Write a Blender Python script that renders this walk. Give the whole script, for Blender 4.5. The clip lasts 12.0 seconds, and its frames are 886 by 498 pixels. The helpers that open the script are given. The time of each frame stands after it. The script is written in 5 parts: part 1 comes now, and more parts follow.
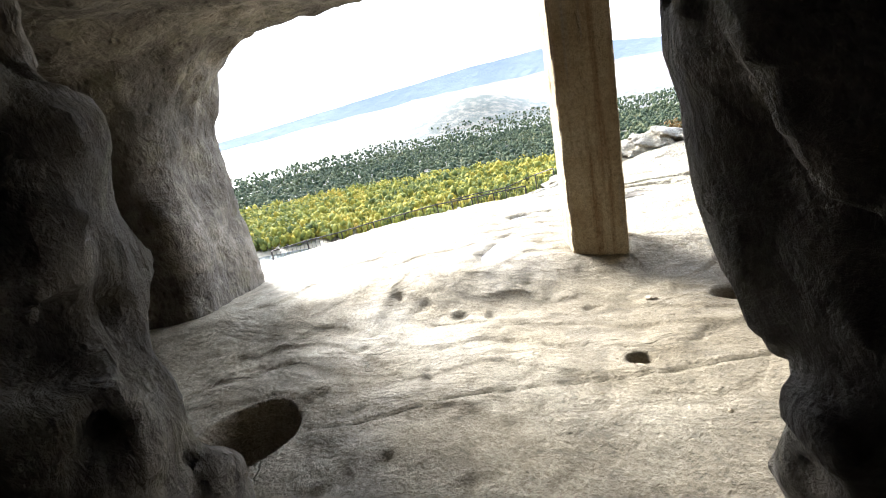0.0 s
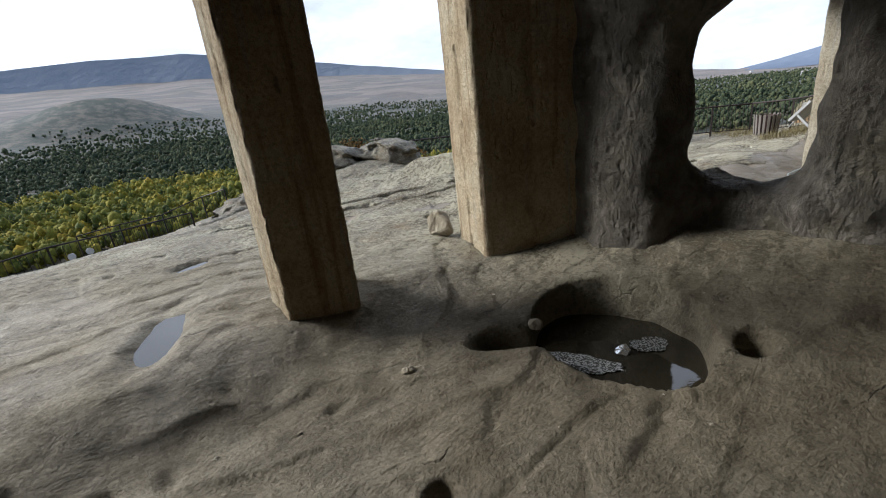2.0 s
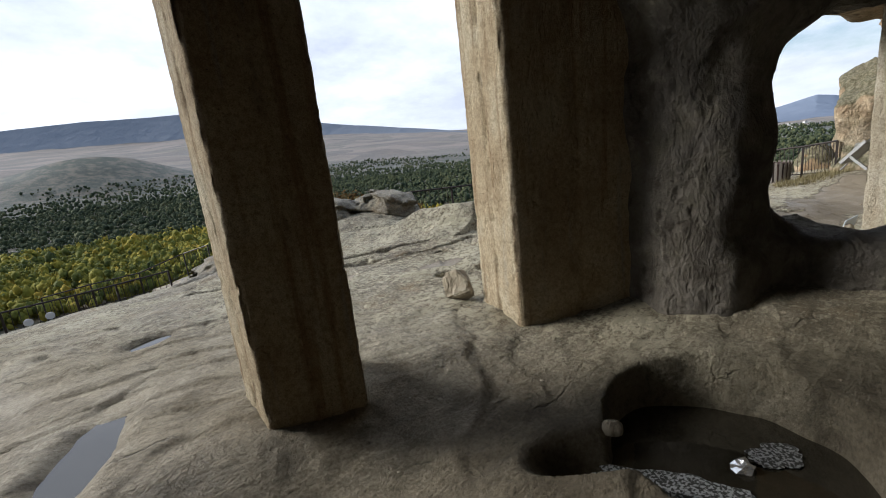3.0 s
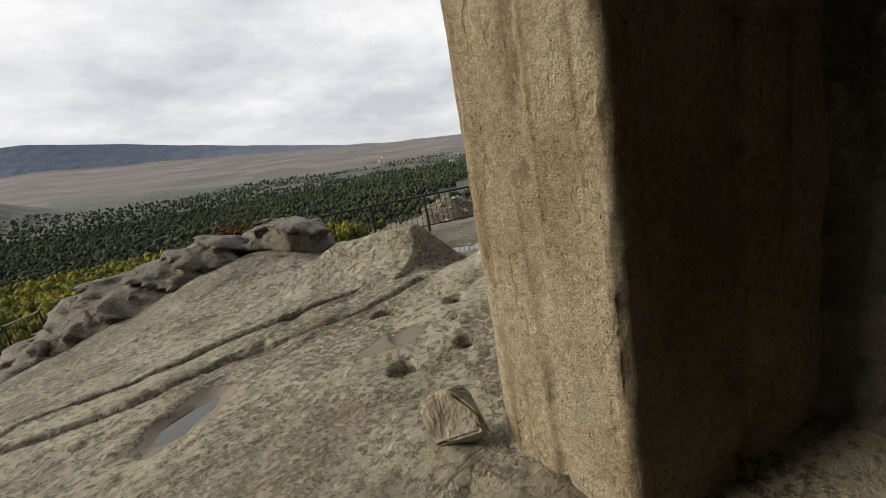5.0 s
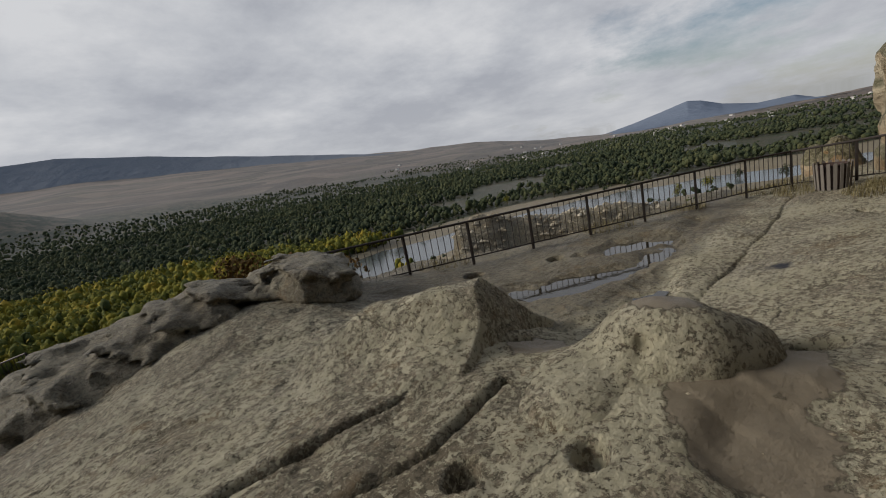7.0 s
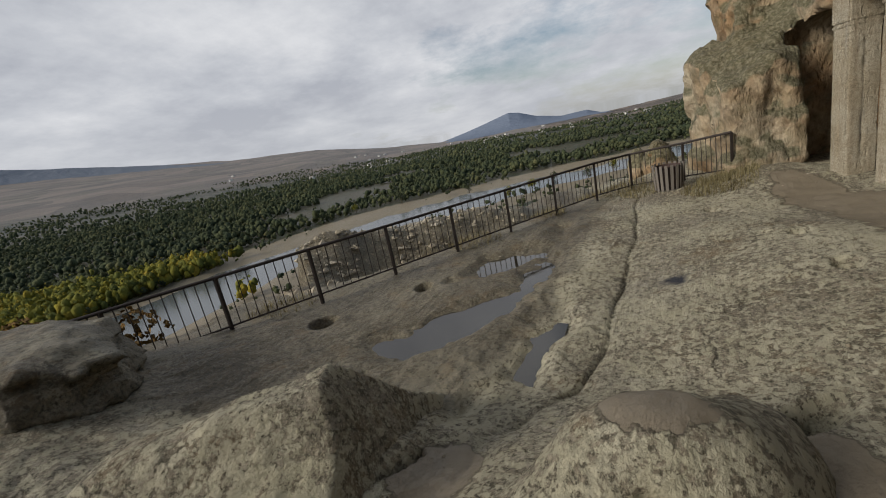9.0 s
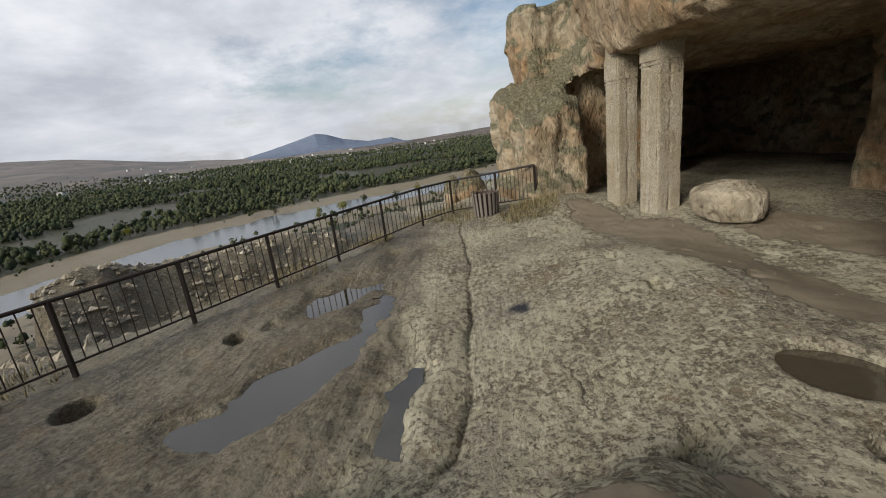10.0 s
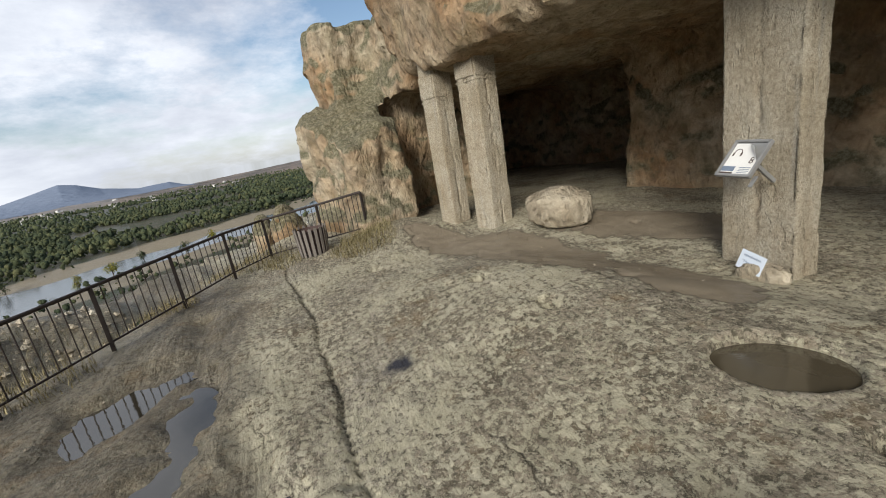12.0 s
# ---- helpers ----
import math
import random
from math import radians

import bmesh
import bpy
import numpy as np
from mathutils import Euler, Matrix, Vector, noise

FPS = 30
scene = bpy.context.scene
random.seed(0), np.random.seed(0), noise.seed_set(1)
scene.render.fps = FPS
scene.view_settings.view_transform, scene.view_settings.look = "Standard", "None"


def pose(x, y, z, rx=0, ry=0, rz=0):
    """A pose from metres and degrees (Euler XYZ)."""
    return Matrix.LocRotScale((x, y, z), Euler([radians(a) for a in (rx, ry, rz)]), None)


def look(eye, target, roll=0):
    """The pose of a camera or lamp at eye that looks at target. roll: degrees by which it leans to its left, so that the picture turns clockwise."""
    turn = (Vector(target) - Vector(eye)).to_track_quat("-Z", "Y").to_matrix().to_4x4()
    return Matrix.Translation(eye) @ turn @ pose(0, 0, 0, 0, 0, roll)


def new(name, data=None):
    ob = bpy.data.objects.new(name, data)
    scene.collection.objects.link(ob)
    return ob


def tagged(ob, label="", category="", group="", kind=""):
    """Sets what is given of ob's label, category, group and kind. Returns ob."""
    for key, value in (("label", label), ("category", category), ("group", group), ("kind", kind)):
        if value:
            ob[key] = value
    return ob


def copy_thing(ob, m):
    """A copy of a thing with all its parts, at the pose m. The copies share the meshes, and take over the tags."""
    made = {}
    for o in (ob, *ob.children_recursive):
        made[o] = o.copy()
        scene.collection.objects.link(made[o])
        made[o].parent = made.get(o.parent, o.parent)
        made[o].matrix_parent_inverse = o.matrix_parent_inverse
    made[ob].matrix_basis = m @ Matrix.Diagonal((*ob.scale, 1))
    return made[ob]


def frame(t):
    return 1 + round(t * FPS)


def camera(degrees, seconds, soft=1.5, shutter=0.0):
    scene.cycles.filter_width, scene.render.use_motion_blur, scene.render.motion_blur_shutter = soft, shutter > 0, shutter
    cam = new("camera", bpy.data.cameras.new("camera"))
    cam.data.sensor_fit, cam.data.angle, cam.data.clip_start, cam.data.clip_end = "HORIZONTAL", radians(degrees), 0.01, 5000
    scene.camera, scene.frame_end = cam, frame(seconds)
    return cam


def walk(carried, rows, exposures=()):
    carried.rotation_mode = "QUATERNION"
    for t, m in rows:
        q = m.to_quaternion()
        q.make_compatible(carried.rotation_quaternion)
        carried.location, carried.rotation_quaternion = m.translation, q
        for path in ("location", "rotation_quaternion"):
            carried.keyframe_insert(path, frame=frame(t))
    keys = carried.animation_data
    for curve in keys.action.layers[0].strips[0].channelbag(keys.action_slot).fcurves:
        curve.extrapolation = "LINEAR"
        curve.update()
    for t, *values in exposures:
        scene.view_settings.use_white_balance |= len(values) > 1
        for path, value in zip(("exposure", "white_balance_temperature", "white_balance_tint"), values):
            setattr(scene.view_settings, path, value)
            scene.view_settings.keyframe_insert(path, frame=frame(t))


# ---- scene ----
cam = camera(91.5, 12.0, soft=1.0)
METRES, EYE, TILT, LEAN, TURN = 10.4, 1.6, 0.0, 0.0, 0.0
ROWS = [
    (0.0, 0.0, 0.0, 0.0, -2.94, -15.26, 10.84),
    (0.5, -0.0064, 0.0448, 0.0045, -11.91, -16.88, 10.6),
    (1.0, -0.0036, 0.0792, 0.0081, -24.1, -18.68, 8.31),
    (1.5, 0.0197, 0.1168, 0.0037, -35.54, -19.82, 8.84),
    (2.0, 0.03, 0.1449, -0.0028, -44.37, -19.6, 6.21),
    (2.5, 0.0506, 0.1858, -0.0161, -46.05, -14.19, 6.57),
    (3.0, 0.068, 0.2262, -0.0156, -45.97, -12.82, 6.56),
    (5.0, 0.2062, 0.3938, -0.0191, -58.93, -13.14, 10.0),
    (5.5, 0.243, 0.4361, -0.0143, -55.16, -11.85, 2.9),
    (6.0, 0.2722, 0.4652, -0.011, -54.6, -11.19, 7.57),
    (6.5, 0.3022, 0.4932, 0.0018, -45.56, -9.1, 10.66),
    (7.0, 0.3293, 0.5271, 0.0045, -56.76, -11.75, 10.8),
    (7.5, 0.3611, 0.5426, 0.0028, -69.16, -14.92, 11.57),
    (9.5, 0.5051, 0.6155, 0.0006, -84.03, -13.75, 10.28),
    (10.0, 0.5367, 0.628, 0.0, -101.71, -15.71, 6.82),
    (10.5, 0.5734, 0.6339, -0.0046, -112.8, -16.21, 10.39),
    (11.0, 0.597, 0.646, 0.0036, -106.39, -14.62, 10.7),
    (11.5, 0.6175, 0.6445, 0.002, -115.72, -15.11, 8.82),
    (12.0, 0.6386, 0.6288, -0.0128, -127.69, -15.23, 9.36),
]
EXPOSURES = [(0.0, 3.3, 5900, 10), (0.3, 2.88, 5900, 10), (0.6, 2.2, 5850, 10), (1.0, 1.5, 5950, 10), (1.5, 1.0, 5750, 10), (2.5, 0.9, 5800, 10), (3.2, 0.75, 6050, 10), (4.8, 0.45, 6700, 10), (5.5, 0.18, 6900, 10),
             (6.3, -0.2, 6500, 10), (7.5, -0.2, 6600, 10), (9.5, 0.1, 6500, 10), (10.5, 0.38, 6430, 10), (12.0, 0.55, 6300, 10)]
walk(cam, [(t, pose(0, 0, EYE, TILT, LEAN, TURN) @ pose(METRES * x, METRES * y, METRES * z, 90 + pitch, roll, yaw)) for t, x, y, z, yaw, pitch, roll in ROWS], exposures=EXPOSURES)
# ---------------------------------------------------------------- light
SUN_EL, SUN_AZ = radians(27), radians(-35)      # azimuth from +y towards +x
world = bpy.data.worlds.new("overcast_sky")
scene.world = world
world.use_nodes = True


def sky_nodes(nt):
    nt.nodes.clear()
    N, L = nt.nodes.new, nt.links.new
    out, bg = N("ShaderNodeOutputWorld"), N("ShaderNodeBackground")
    co = N("ShaderNodeTexCoord")
    sky = N("ShaderNodeTexSky")
    sky.sky_type, sky.sun_disc, sky.sun_elevation, sky.sun_rotation = "NISHITA", False, SUN_EL, SUN_AZ
    sep, comb = N("ShaderNodeSeparateXYZ"), N("ShaderNodeCombineXYZ")
    L(co.outputs["Generated"], sep.inputs[0])
    zz = N("ShaderNodeMath"); zz.operation = "MAXIMUM"; zz.inputs[1].default_value = 0.0
    L(sep.outputs["Z"], zz.inputs[0])
    za = N("ShaderNodeMath"); za.operation = "ADD"; za.inputs[1].default_value = 0.24
    L(zz.outputs[0], za.inputs[0])
    for i, ax in enumerate("XY"):
        d = N("ShaderNodeMath"); d.operation = "DIVIDE"
        L(sep.outputs[ax], d.inputs[0]); L(za.outputs[0], d.inputs[1]); L(d.outputs[0], comb.inputs[i])

    def fbm(scale, detail, rough, dist, off):
        m = N("ShaderNodeMapping"); m.inputs["Location"].default_value = off
        L(comb.outputs[0], m.inputs[0])
        n = N("ShaderNodeTexNoise")
        n.inputs["Scale"].default_value, n.inputs["Detail"].default_value = scale, detail
        n.inputs["Roughness"].default_value, n.inputs["Distortion"].default_value = rough, dist
        L(m.outputs[0], n.inputs["Vector"])
        return n.outputs["Fac"]

    def ramp(fac, stops):
        r = N("ShaderNodeValToRGB")
        e = r.color_ramp.elements
        while len(e) < len(stops):
            e.new(0.5)
        for el, (p, c) in zip(e, stops):
            el.position, el.color = p, (*c, 1)
        L(fac, r.inputs[0])
        return r.outputs[0]

    # cloud deck: light and grey billows, with gaps of blue towards +x -y
    grey = ramp(fbm(1.0, 10, 0.62, 0.0, (3.1, 1.7, 0)), ((0.38, (5.5, 5.8, 6.5)), (0.50, (7.1, 7.4, 8.0)), (0.64, (9.2, 9.4, 9.8))))
    gap = N("ShaderNodeMath"); gap.operation = "MULTIPLY_ADD"      # more cloud towards -x +y
    L(sep.outputs["Y"], gap.inputs[0]); gap.inputs[1].default_value = 0.34
    L(fbm(1.0, 9, 0.62, 0.0, (0.4, 5.2, 0)), gap.inputs[2])
    cover = ramp(gap.outputs[0], ((0.36, (0, 0, 0)), (0.54, (1, 1, 1))))
    mix = N("ShaderNodeMixRGB")
    L(cover, mix.inputs[0]); L(sky.outputs[0], mix.inputs[1]); L(grey, mix.inputs[2])
    # mist along the horizon
    low = ramp(zz.outputs[0], ((0.0, (1, 1, 1)), (0.16, (0, 0, 0))))
    haze = N("ShaderNodeMixRGB")
    hm = N("ShaderNodeMath"); hm.operation = "MULTIPLY"; hm.inputs[1].default_value = 0.55
    L(low, hm.inputs[0]); L(hm.outputs[0], haze.inputs[0])
    L(mix.outputs[0], haze.inputs[1]); haze.inputs[2].default_value = (6.9, 7.1, 7.5, 1)
    L(haze.outputs[0], bg.inputs[0])
    bg.inputs[1].default_value = SKY
    L(bg.outputs[0], out.inputs[0])


SKY = 0.078
sky_nodes(world.node_tree)
sun = new("sun", bpy.data.lights.new("sun", "SUN"))
sun.data.energy, sun.data.angle, sun.data.color = 2.9, radians(20), (1.0, 0.94, 0.84)
sun.matrix_world = look((30 * math.sin(SUN_AZ), 30 * math.cos(SUN_AZ), 30 * math.tan(SUN_EL)), (0, 0, 0))

# ---------------------------------------------------------------- materials
class Mat:
    """A small builder for a node material."""

    def __init__(self, name):
        self.m = bpy.data.materials.new(name)
        self.m.use_nodes = True
        self.nt = self.m.node_tree
        self.b = self.nt.nodes["Principled BSDF"]
        self.co = self.nt.nodes.new("ShaderNodeTexCoord").outputs["Object"]

    def n(self, kind, **ins):
        node = self.nt.nodes.new(kind)
        for k, v in ins.items():
            self.put(node.inputs[k.replace("_", " ")], v)
        return node

    def put(self, socket, v):
        if isinstance(v, bpy.types.NodeSocket):
            self.nt.links.new(v, socket)
        else:
            socket.default_value = v

    def mapped(self, scale=(1, 1, 1), rot=(0, 0, 0)):
        return self.n("ShaderNodeMapping", Vector=self.co, Scale=scale, Rotation=rot).outputs[0]

    def turned(self, angle, scale):
        """Coordinates turned about z, then stretched."""
        v = self.n("ShaderNodeMapping", Vector=self.co, Rotation=(0, 0, radians(angle))).outputs[0]
        return self.n("ShaderNodeMapping", Vector=v, Scale=scale).outputs[0]

    def attribute(self, name):
        a = self.n("ShaderNodeAttribute")
        a.attribute_name = name
        return a.outputs["Fac"]

    def noise(self, scale, detail=6, rough=0.55, vec=None, dist=0.0):
        return self.n("ShaderNodeTexNoise", Vector=vec or self.co, Scale=scale, Detail=detail, Roughness=rough, Distortion=dist).outputs["Fac"]

    def voronoi(self, scale, vec=None, feature="F1", rand=1.0):
        node = self.n("ShaderNodeTexVoronoi", Vector=vec or self.co, Scale=scale, Randomness=rand)
        node.feature = feature
        return node.outputs["Distance"]

    def ramp(self, fac, *stops):
        r = self.n("ShaderNodeValToRGB", Fac=fac)
        e = r.color_ramp.elements
        while len(e) < len(stops):
            e.new(0.5)
        for el, (p, c) in zip(e, stops):
            el.position, el.color = p, ((*c, 1) if isinstance(c, tuple) else (c, c, c, 1))
        return r.outputs[0]

    def mix(self, fac, a, b, mode="MIX"):
        x = self.n("ShaderNodeMixRGB", Fac=fac)
        x.blend_type = mode
        self.put(x.inputs[1], (*a, 1) if isinstance(a, tuple) else a)
        self.put(x.inputs[2], (*b, 1) if isinstance(b, tuple) else b)
        return x.outputs[0]

    def math(self, op, a, b=0.0, c=0.0):
        x = self.n("ShaderNodeMath")
        x.operation = op
        for i, v in enumerate((a, b, c)):
            self.put(x.inputs[i], v)
        return x.outputs[0]

    def finish(self, color, rough=0.9, bump=None, strength=0.5, distance=0.02, metal=0.0, spec=0.3):
        self.put(self.b.inputs["Base Color"], (*color, 1) if isinstance(color, tuple) else color)
        self.put(self.b.inputs["Roughness"], rough)
        self.put(self.b.inputs["Metallic"], metal)
        self.put(self.b.inputs["Specular IOR Level"], spec)
        if bump is not None:
            bm_ = self.n("ShaderNodeBump", Strength=strength, Distance=distance, Height=bump)
            self.nt.links.new(bm_.outputs[0], self.b.inputs["Normal"])
        return self.m


def plain(name, c, rough=0.7, metal=0.0, var=0.25, scale=6.0):
    m = Mat(name)
    k = m.noise(scale, 5)
    return m.finish(m.mix(k, tuple(v * (1 - var) for v in c), tuple(min(1, v * (1 + var)) for v in c)), rough, m.noise(scale * 8, 4), 0.25, 0.01, metal)


def ground_material():
    """Sandstone near the caves; soil, scrub and fields in the valley, by height and distance."""
    m = Mat("sandstone_ground")
    sep = m.n("ShaderNodeSeparateXYZ", Vector=m.co)
    sep_flat = m.n("ShaderNodeCombineXYZ", X=sep.outputs["X"], Y=sep.outputs["Y"]).outputs[0]
    big, mid, fine = m.noise(0.5, 6, 0.6), m.noise(3.5, 8, 0.66, dist=0.4), m.noise(40, 6, 0.72)
    base = m.ramp(big, (0.3, (0.28, 0.235, 0.165)), (0.5, (0.41, 0.355, 0.26)), (0.7, (0.51, 0.46, 0.36)))
    base = m.mix(0.5, base, m.ramp(mid, (0.38, (0.34, 0.31, 0.26)), (0.56, (1, 1, 1))), "MULTIPLY")
    base = m.mix(0.7, base, m.ramp(fine, (0.34, (0.4, 0.38, 0.34)), (0.58, (1, 1, 1))), "MULTIPLY")
    open_ = m.n("ShaderNodeMapRange", Value=m.math("ADD", sep.outputs["Y"], m.math("MULTIPLY", sep.outputs["X"], 0.35)), From_Min=4.2, From_Max=6.4, To_Min=0.12).outputs[0]
    # thin beds of the stone, weathered out along one direction
    striae = m.noise(1.0, 9, 0.68, m.turned(18, (0.9, 9.0, 5.0)), 0.5)
    beds = m.noise(1.0, 7, 0.6, m.turned(18, (0.7, 3.2, 3.0)), 0.8)
    base = m.mix(m.math("MULTIPLY", m.ramp(striae, (0.36, 0.6), (0.46, 0.0)), open_), base, (0.13, 0.11, 0.075))
    base = m.mix(m.ramp(beds, (0.60, 0.0), (0.66, 0.45)), base, (0.17, 0.145, 0.105))
    # pale crusts of lichen with ragged edges, thickest on the open terrace
    east = m.n("ShaderNodeMapRange", Value=m.math("ADD", sep.outputs["X"], m.math("MULTIPLY", sep.outputs["Y"], 0.7)), From_Min=5.2, From_Max=8.0).outputs[0]
    where = m.math("ADD", m.math("MULTIPLY", m.noise(0.9, 5, 0.6), 0.42), m.math("MULTIPLY", striae, 0.10))
    crust = m.ramp(m.math("ADD", m.noise(17.0, 9, 0.72, None, 0.2), where), (0.765, 0.0), (0.785, 1.0))
    flecks = m.ramp(m.math("ADD", m.noise(52, 5, 0.66), m.math("MULTIPLY", where, 0.5)), (0.70, 0.0), (0.715, 1.0))
    grow = m.math("MULTIPLY", m.math("MAXIMUM", crust, m.math("MULTIPLY", flecks, 0.85)), m.math("MULTIPLY", east, 0.92))
    pale = m.mix(m.noise(3.0, 5, 0.7), (0.38, 0.345, 0.215), (0.68, 0.625, 0.475))
    dark = m.math("MULTIPLY", m.ramp(m.noise(24, 8, 0.76), (0.525, 0.0), (0.55, 0.9)), m.math("ADD", m.math("MULTIPLY", east, 0.75), 0.10))
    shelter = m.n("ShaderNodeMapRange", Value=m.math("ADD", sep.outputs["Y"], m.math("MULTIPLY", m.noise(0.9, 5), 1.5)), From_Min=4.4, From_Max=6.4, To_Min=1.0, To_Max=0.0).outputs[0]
    roof_shade = m.math("MULTIPLY", shelter, m.n("ShaderNodeMapRange", Value=sep.outputs["X"], From_Min=4.6, From_Max=5.4, To_Min=1.0, To_Max=0.0).outputs[0])
    base = m.mix(m.math("MULTIPLY", roof_shade, m.n("ShaderNodeMapRange", Value=sep.outputs["X"], From_Min=0.0, From_Max=2.6, To_Min=0.25, To_Max=1.0).outputs[0]), base, m.mix(1.0, base, (0.58, 0.565, 0.53), "MULTIPLY"))      # shade under the roof put into the floor colour, deeper towards +x
    damp = m.ramp(m.math("ADD", m.attribute("damp"), m.math("MULTIPLY", m.math("SUBTRACT", m.noise(1.7, 8, 0.7), 0.5), 0.9)), (0.35, 0.0), (0.65, 1.0))
    base = m.mix(damp, base, m.mix(1.0, base, (0.60, 0.58, 0.54), "MULTIPLY"))
    grow = m.math("MULTIPLY", grow, m.math("SUBTRACT", 1.0, m.math("MULTIPLY", damp, 0.75)))
    rock = m.mix(dark, base, (0.085, 0.075, 0.048))
    rock = m.mix(m.math("MULTIPLY", m.ramp(m.noise(2.1, 6, 0.7), (0.55, 0.0), (0.66, 0.6)), east), rock, (0.22, 0.15, 0.075))
    rock = m.mix(grow, rock, pale)
    # hairline joints, here and there
    wob = m.n("ShaderNodeMixRGB", Fac=0.35, Color1=m.turned(18, (0.55, 1.5, 1.0)), Color2=m.n("ShaderNodeTexNoise", Vector=m.co, Scale=1.6, Detail=6.0, Roughness=0.65).outputs["Color"]).outputs[0]
    web = m.voronoi(1.15, wob, "DISTANCE_TO_EDGE")
    joint = m.math("MULTIPLY", m.ramp(web, (0.0, 1.0), (0.012, 0.0)), m.ramp(m.noise(1.1, 3), (0.56, 0.0), (0.66, 0.8)))
    rock = m.mix(m.math("MULTIPLY", joint, 0.8), rock, (0.05, 0.042, 0.03))
    # smooth damp silt, and a near-black tone along the cracks
    silt = m.ramp(m.math("ADD", m.attribute("silt"), m.math("MULTIPLY", m.math("SUBTRACT", m.noise(3.2, 9, 0.72), 0.5), 1.1)), (0.48, 0.0), (0.53, 1.0))
    rock = m.mix(silt, rock, m.mix(big, (0.17, 0.14, 0.098), (0.235, 0.195, 0.14)))
    crack_dark = m.math("MULTIPLY", m.attribute("crack_dark"), m.ramp(m.noise(9, 6, 0.7), (0.3, 0.35), (0.55, 1.0)))
    rock = m.mix(crack_dark, rock, m.mix(m.noise(5, 4), (0.035, 0.03, 0.018), (0.075, 0.062, 0.03)))
    for cx, cy, rad, tint in ((9.55, 5.13, 0.07, (0.035, 0.035, 0.045)), (7.13, 5.12, 0.03, (0.085, 0.09, 0.05))):
        off = m.n("ShaderNodeVectorMath", Vector=sep_flat)
        off.operation = "DISTANCE"
        off.inputs[1].default_value = (cx, cy, 0)
        d = m.math("ADD", off.outputs["Value"], m.math("MULTIPLY", m.noise(9, 4), 0.25))
        rock = m.mix(m.n("ShaderNodeMapRange", Value=d, From_Min=rad + 0.20, From_Max=rad + 0.10).outputs[0], rock, tint)
    # valley
    dist = m.n("ShaderNodeVectorMath", Vector=m.co)
    dist.operation = "LENGTH"
    r = dist.outputs["Value"]
    soil = m.mix(m.ramp(m.noise(0.07, 6, 0.65), (0.4, 0.0), (0.6, 1.0)), (0.075, 0.062, 0.036), (0.04, 0.048, 0.022))
    sand = m.mix(m.noise(0.2, 6, 0.7), (0.17, 0.135, 0.085), (0.30, 0.255, 0.175))
    soil = m.mix(m.ramp(m.math("ADD", m.attribute("bank"), m.math("MULTIPLY", m.math("SUBTRACT", m.noise(0.06, 6, 0.65), 0.5), 0.8)), (0.4, 0.0), (0.55, 1.0)), soil, sand)
    strips = m.noise(0.004, 7, 0.62, m.mapped((1.0, 3.6, 1.0), (0, 0, radians(22))), 0.5)
    field = m.ramp(strips, (0.36, (0.075, 0.08, 0.065)), (0.45, (0.14, 0.125, 0.11)), (0.53, (0.28, 0.225, 0.18)), (0.60, (0.115, 0.11, 0.09)))
    plots = m.n("ShaderNodeTexVoronoi", Vector=m.mapped((0.75, 1.5, 1), (0, 0, radians(24))), Scale=0.0065)
    tone = m.n("ShaderNodeSeparateColor", Color=plots.outputs["Color"]).outputs[0]
    field = m.mix(0.6, field, m.ramp(tone, (0.15, (0.085, 0.08, 0.065)), (0.45, (0.19, 0.155, 0.125)), (0.7, (0.33, 0.265, 0.205)), (0.95, (0.13, 0.125, 0.085))))
    field = m.mix(1.0, field, (0.74, 0.70, 0.70), "MULTIPLY")
    farm = m.n("ShaderNodeMapRange", Value=r, From_Min=1120, From_Max=1300).outputs[0]
    scrub = m.n("ShaderNodeMapRange", Value=r, From_Min=600, From_Max=800).outputs[0]
    soil = m.mix(scrub, soil, m.mix(m.ramp(m.noise(0.05, 7, 0.75), (0.46, 0.0), (0.58, 1.0)), (0.022, 0.032, 0.018), (0.12, 0.10, 0.07)))
    land = m.mix(farm, soil, field)
    gravel = m.ramp(m.voronoi(1.6), (0.1, (0.36, 0.34, 0.29)), (0.5, (0.13, 0.12, 0.085)))
    scree = m.mix(m.ramp(m.noise(0.35, 5, 0.6), (0.42, 0.0), (0.56, 1.0)), gravel, (0.13, 0.115, 0.05))
    near = m.n("ShaderNodeMapRange", Value=sep.outputs["Z"], From_Min=-4.5, From_Max=-2.6).outputs[0]
    far = m.n("ShaderNodeMapRange", Value=r, From_Min=60, From_Max=90).outputs[0]
    col = m.mix(near, scree, rock)
    col = m.mix(far, col, land)
    pits = m.ramp(m.voronoi(7, None, "F1"), (0.05, 0.0), (0.16, 1.0))
    pore = m.ramp(m.noise(70, 3, 0.6), (0.34, 0.0), (0.42, 1.0))
    layers = m.math("FRACT", m.math("MULTIPLY", m.noise(1.0, 8, 0.56, m.turned(18, (0.55, 1.6, 1.6)), 0.7), 8.0))
    scarp = m.math("FRACT", m.math("MULTIPLY", m.noise(0.75, 6, 0.5, None, 1.0), 7.0))
    relief = m.math("ADD", m.math("MULTIPLY", mid, 0.8), m.math("MULTIPLY", fine, 0.34))
    for what, much in ((pits, 0.15), (pore, 0.10), (beds, 0.3), (m.math("MULTIPLY", striae, open_), 0.7), (layers, 0.26), (scarp, 0.34), (joint, -0.5), (grow, 0.10), (dark, -0.12)):
        relief = m.math("ADD", relief, m.math("MULTIPLY", what, much))
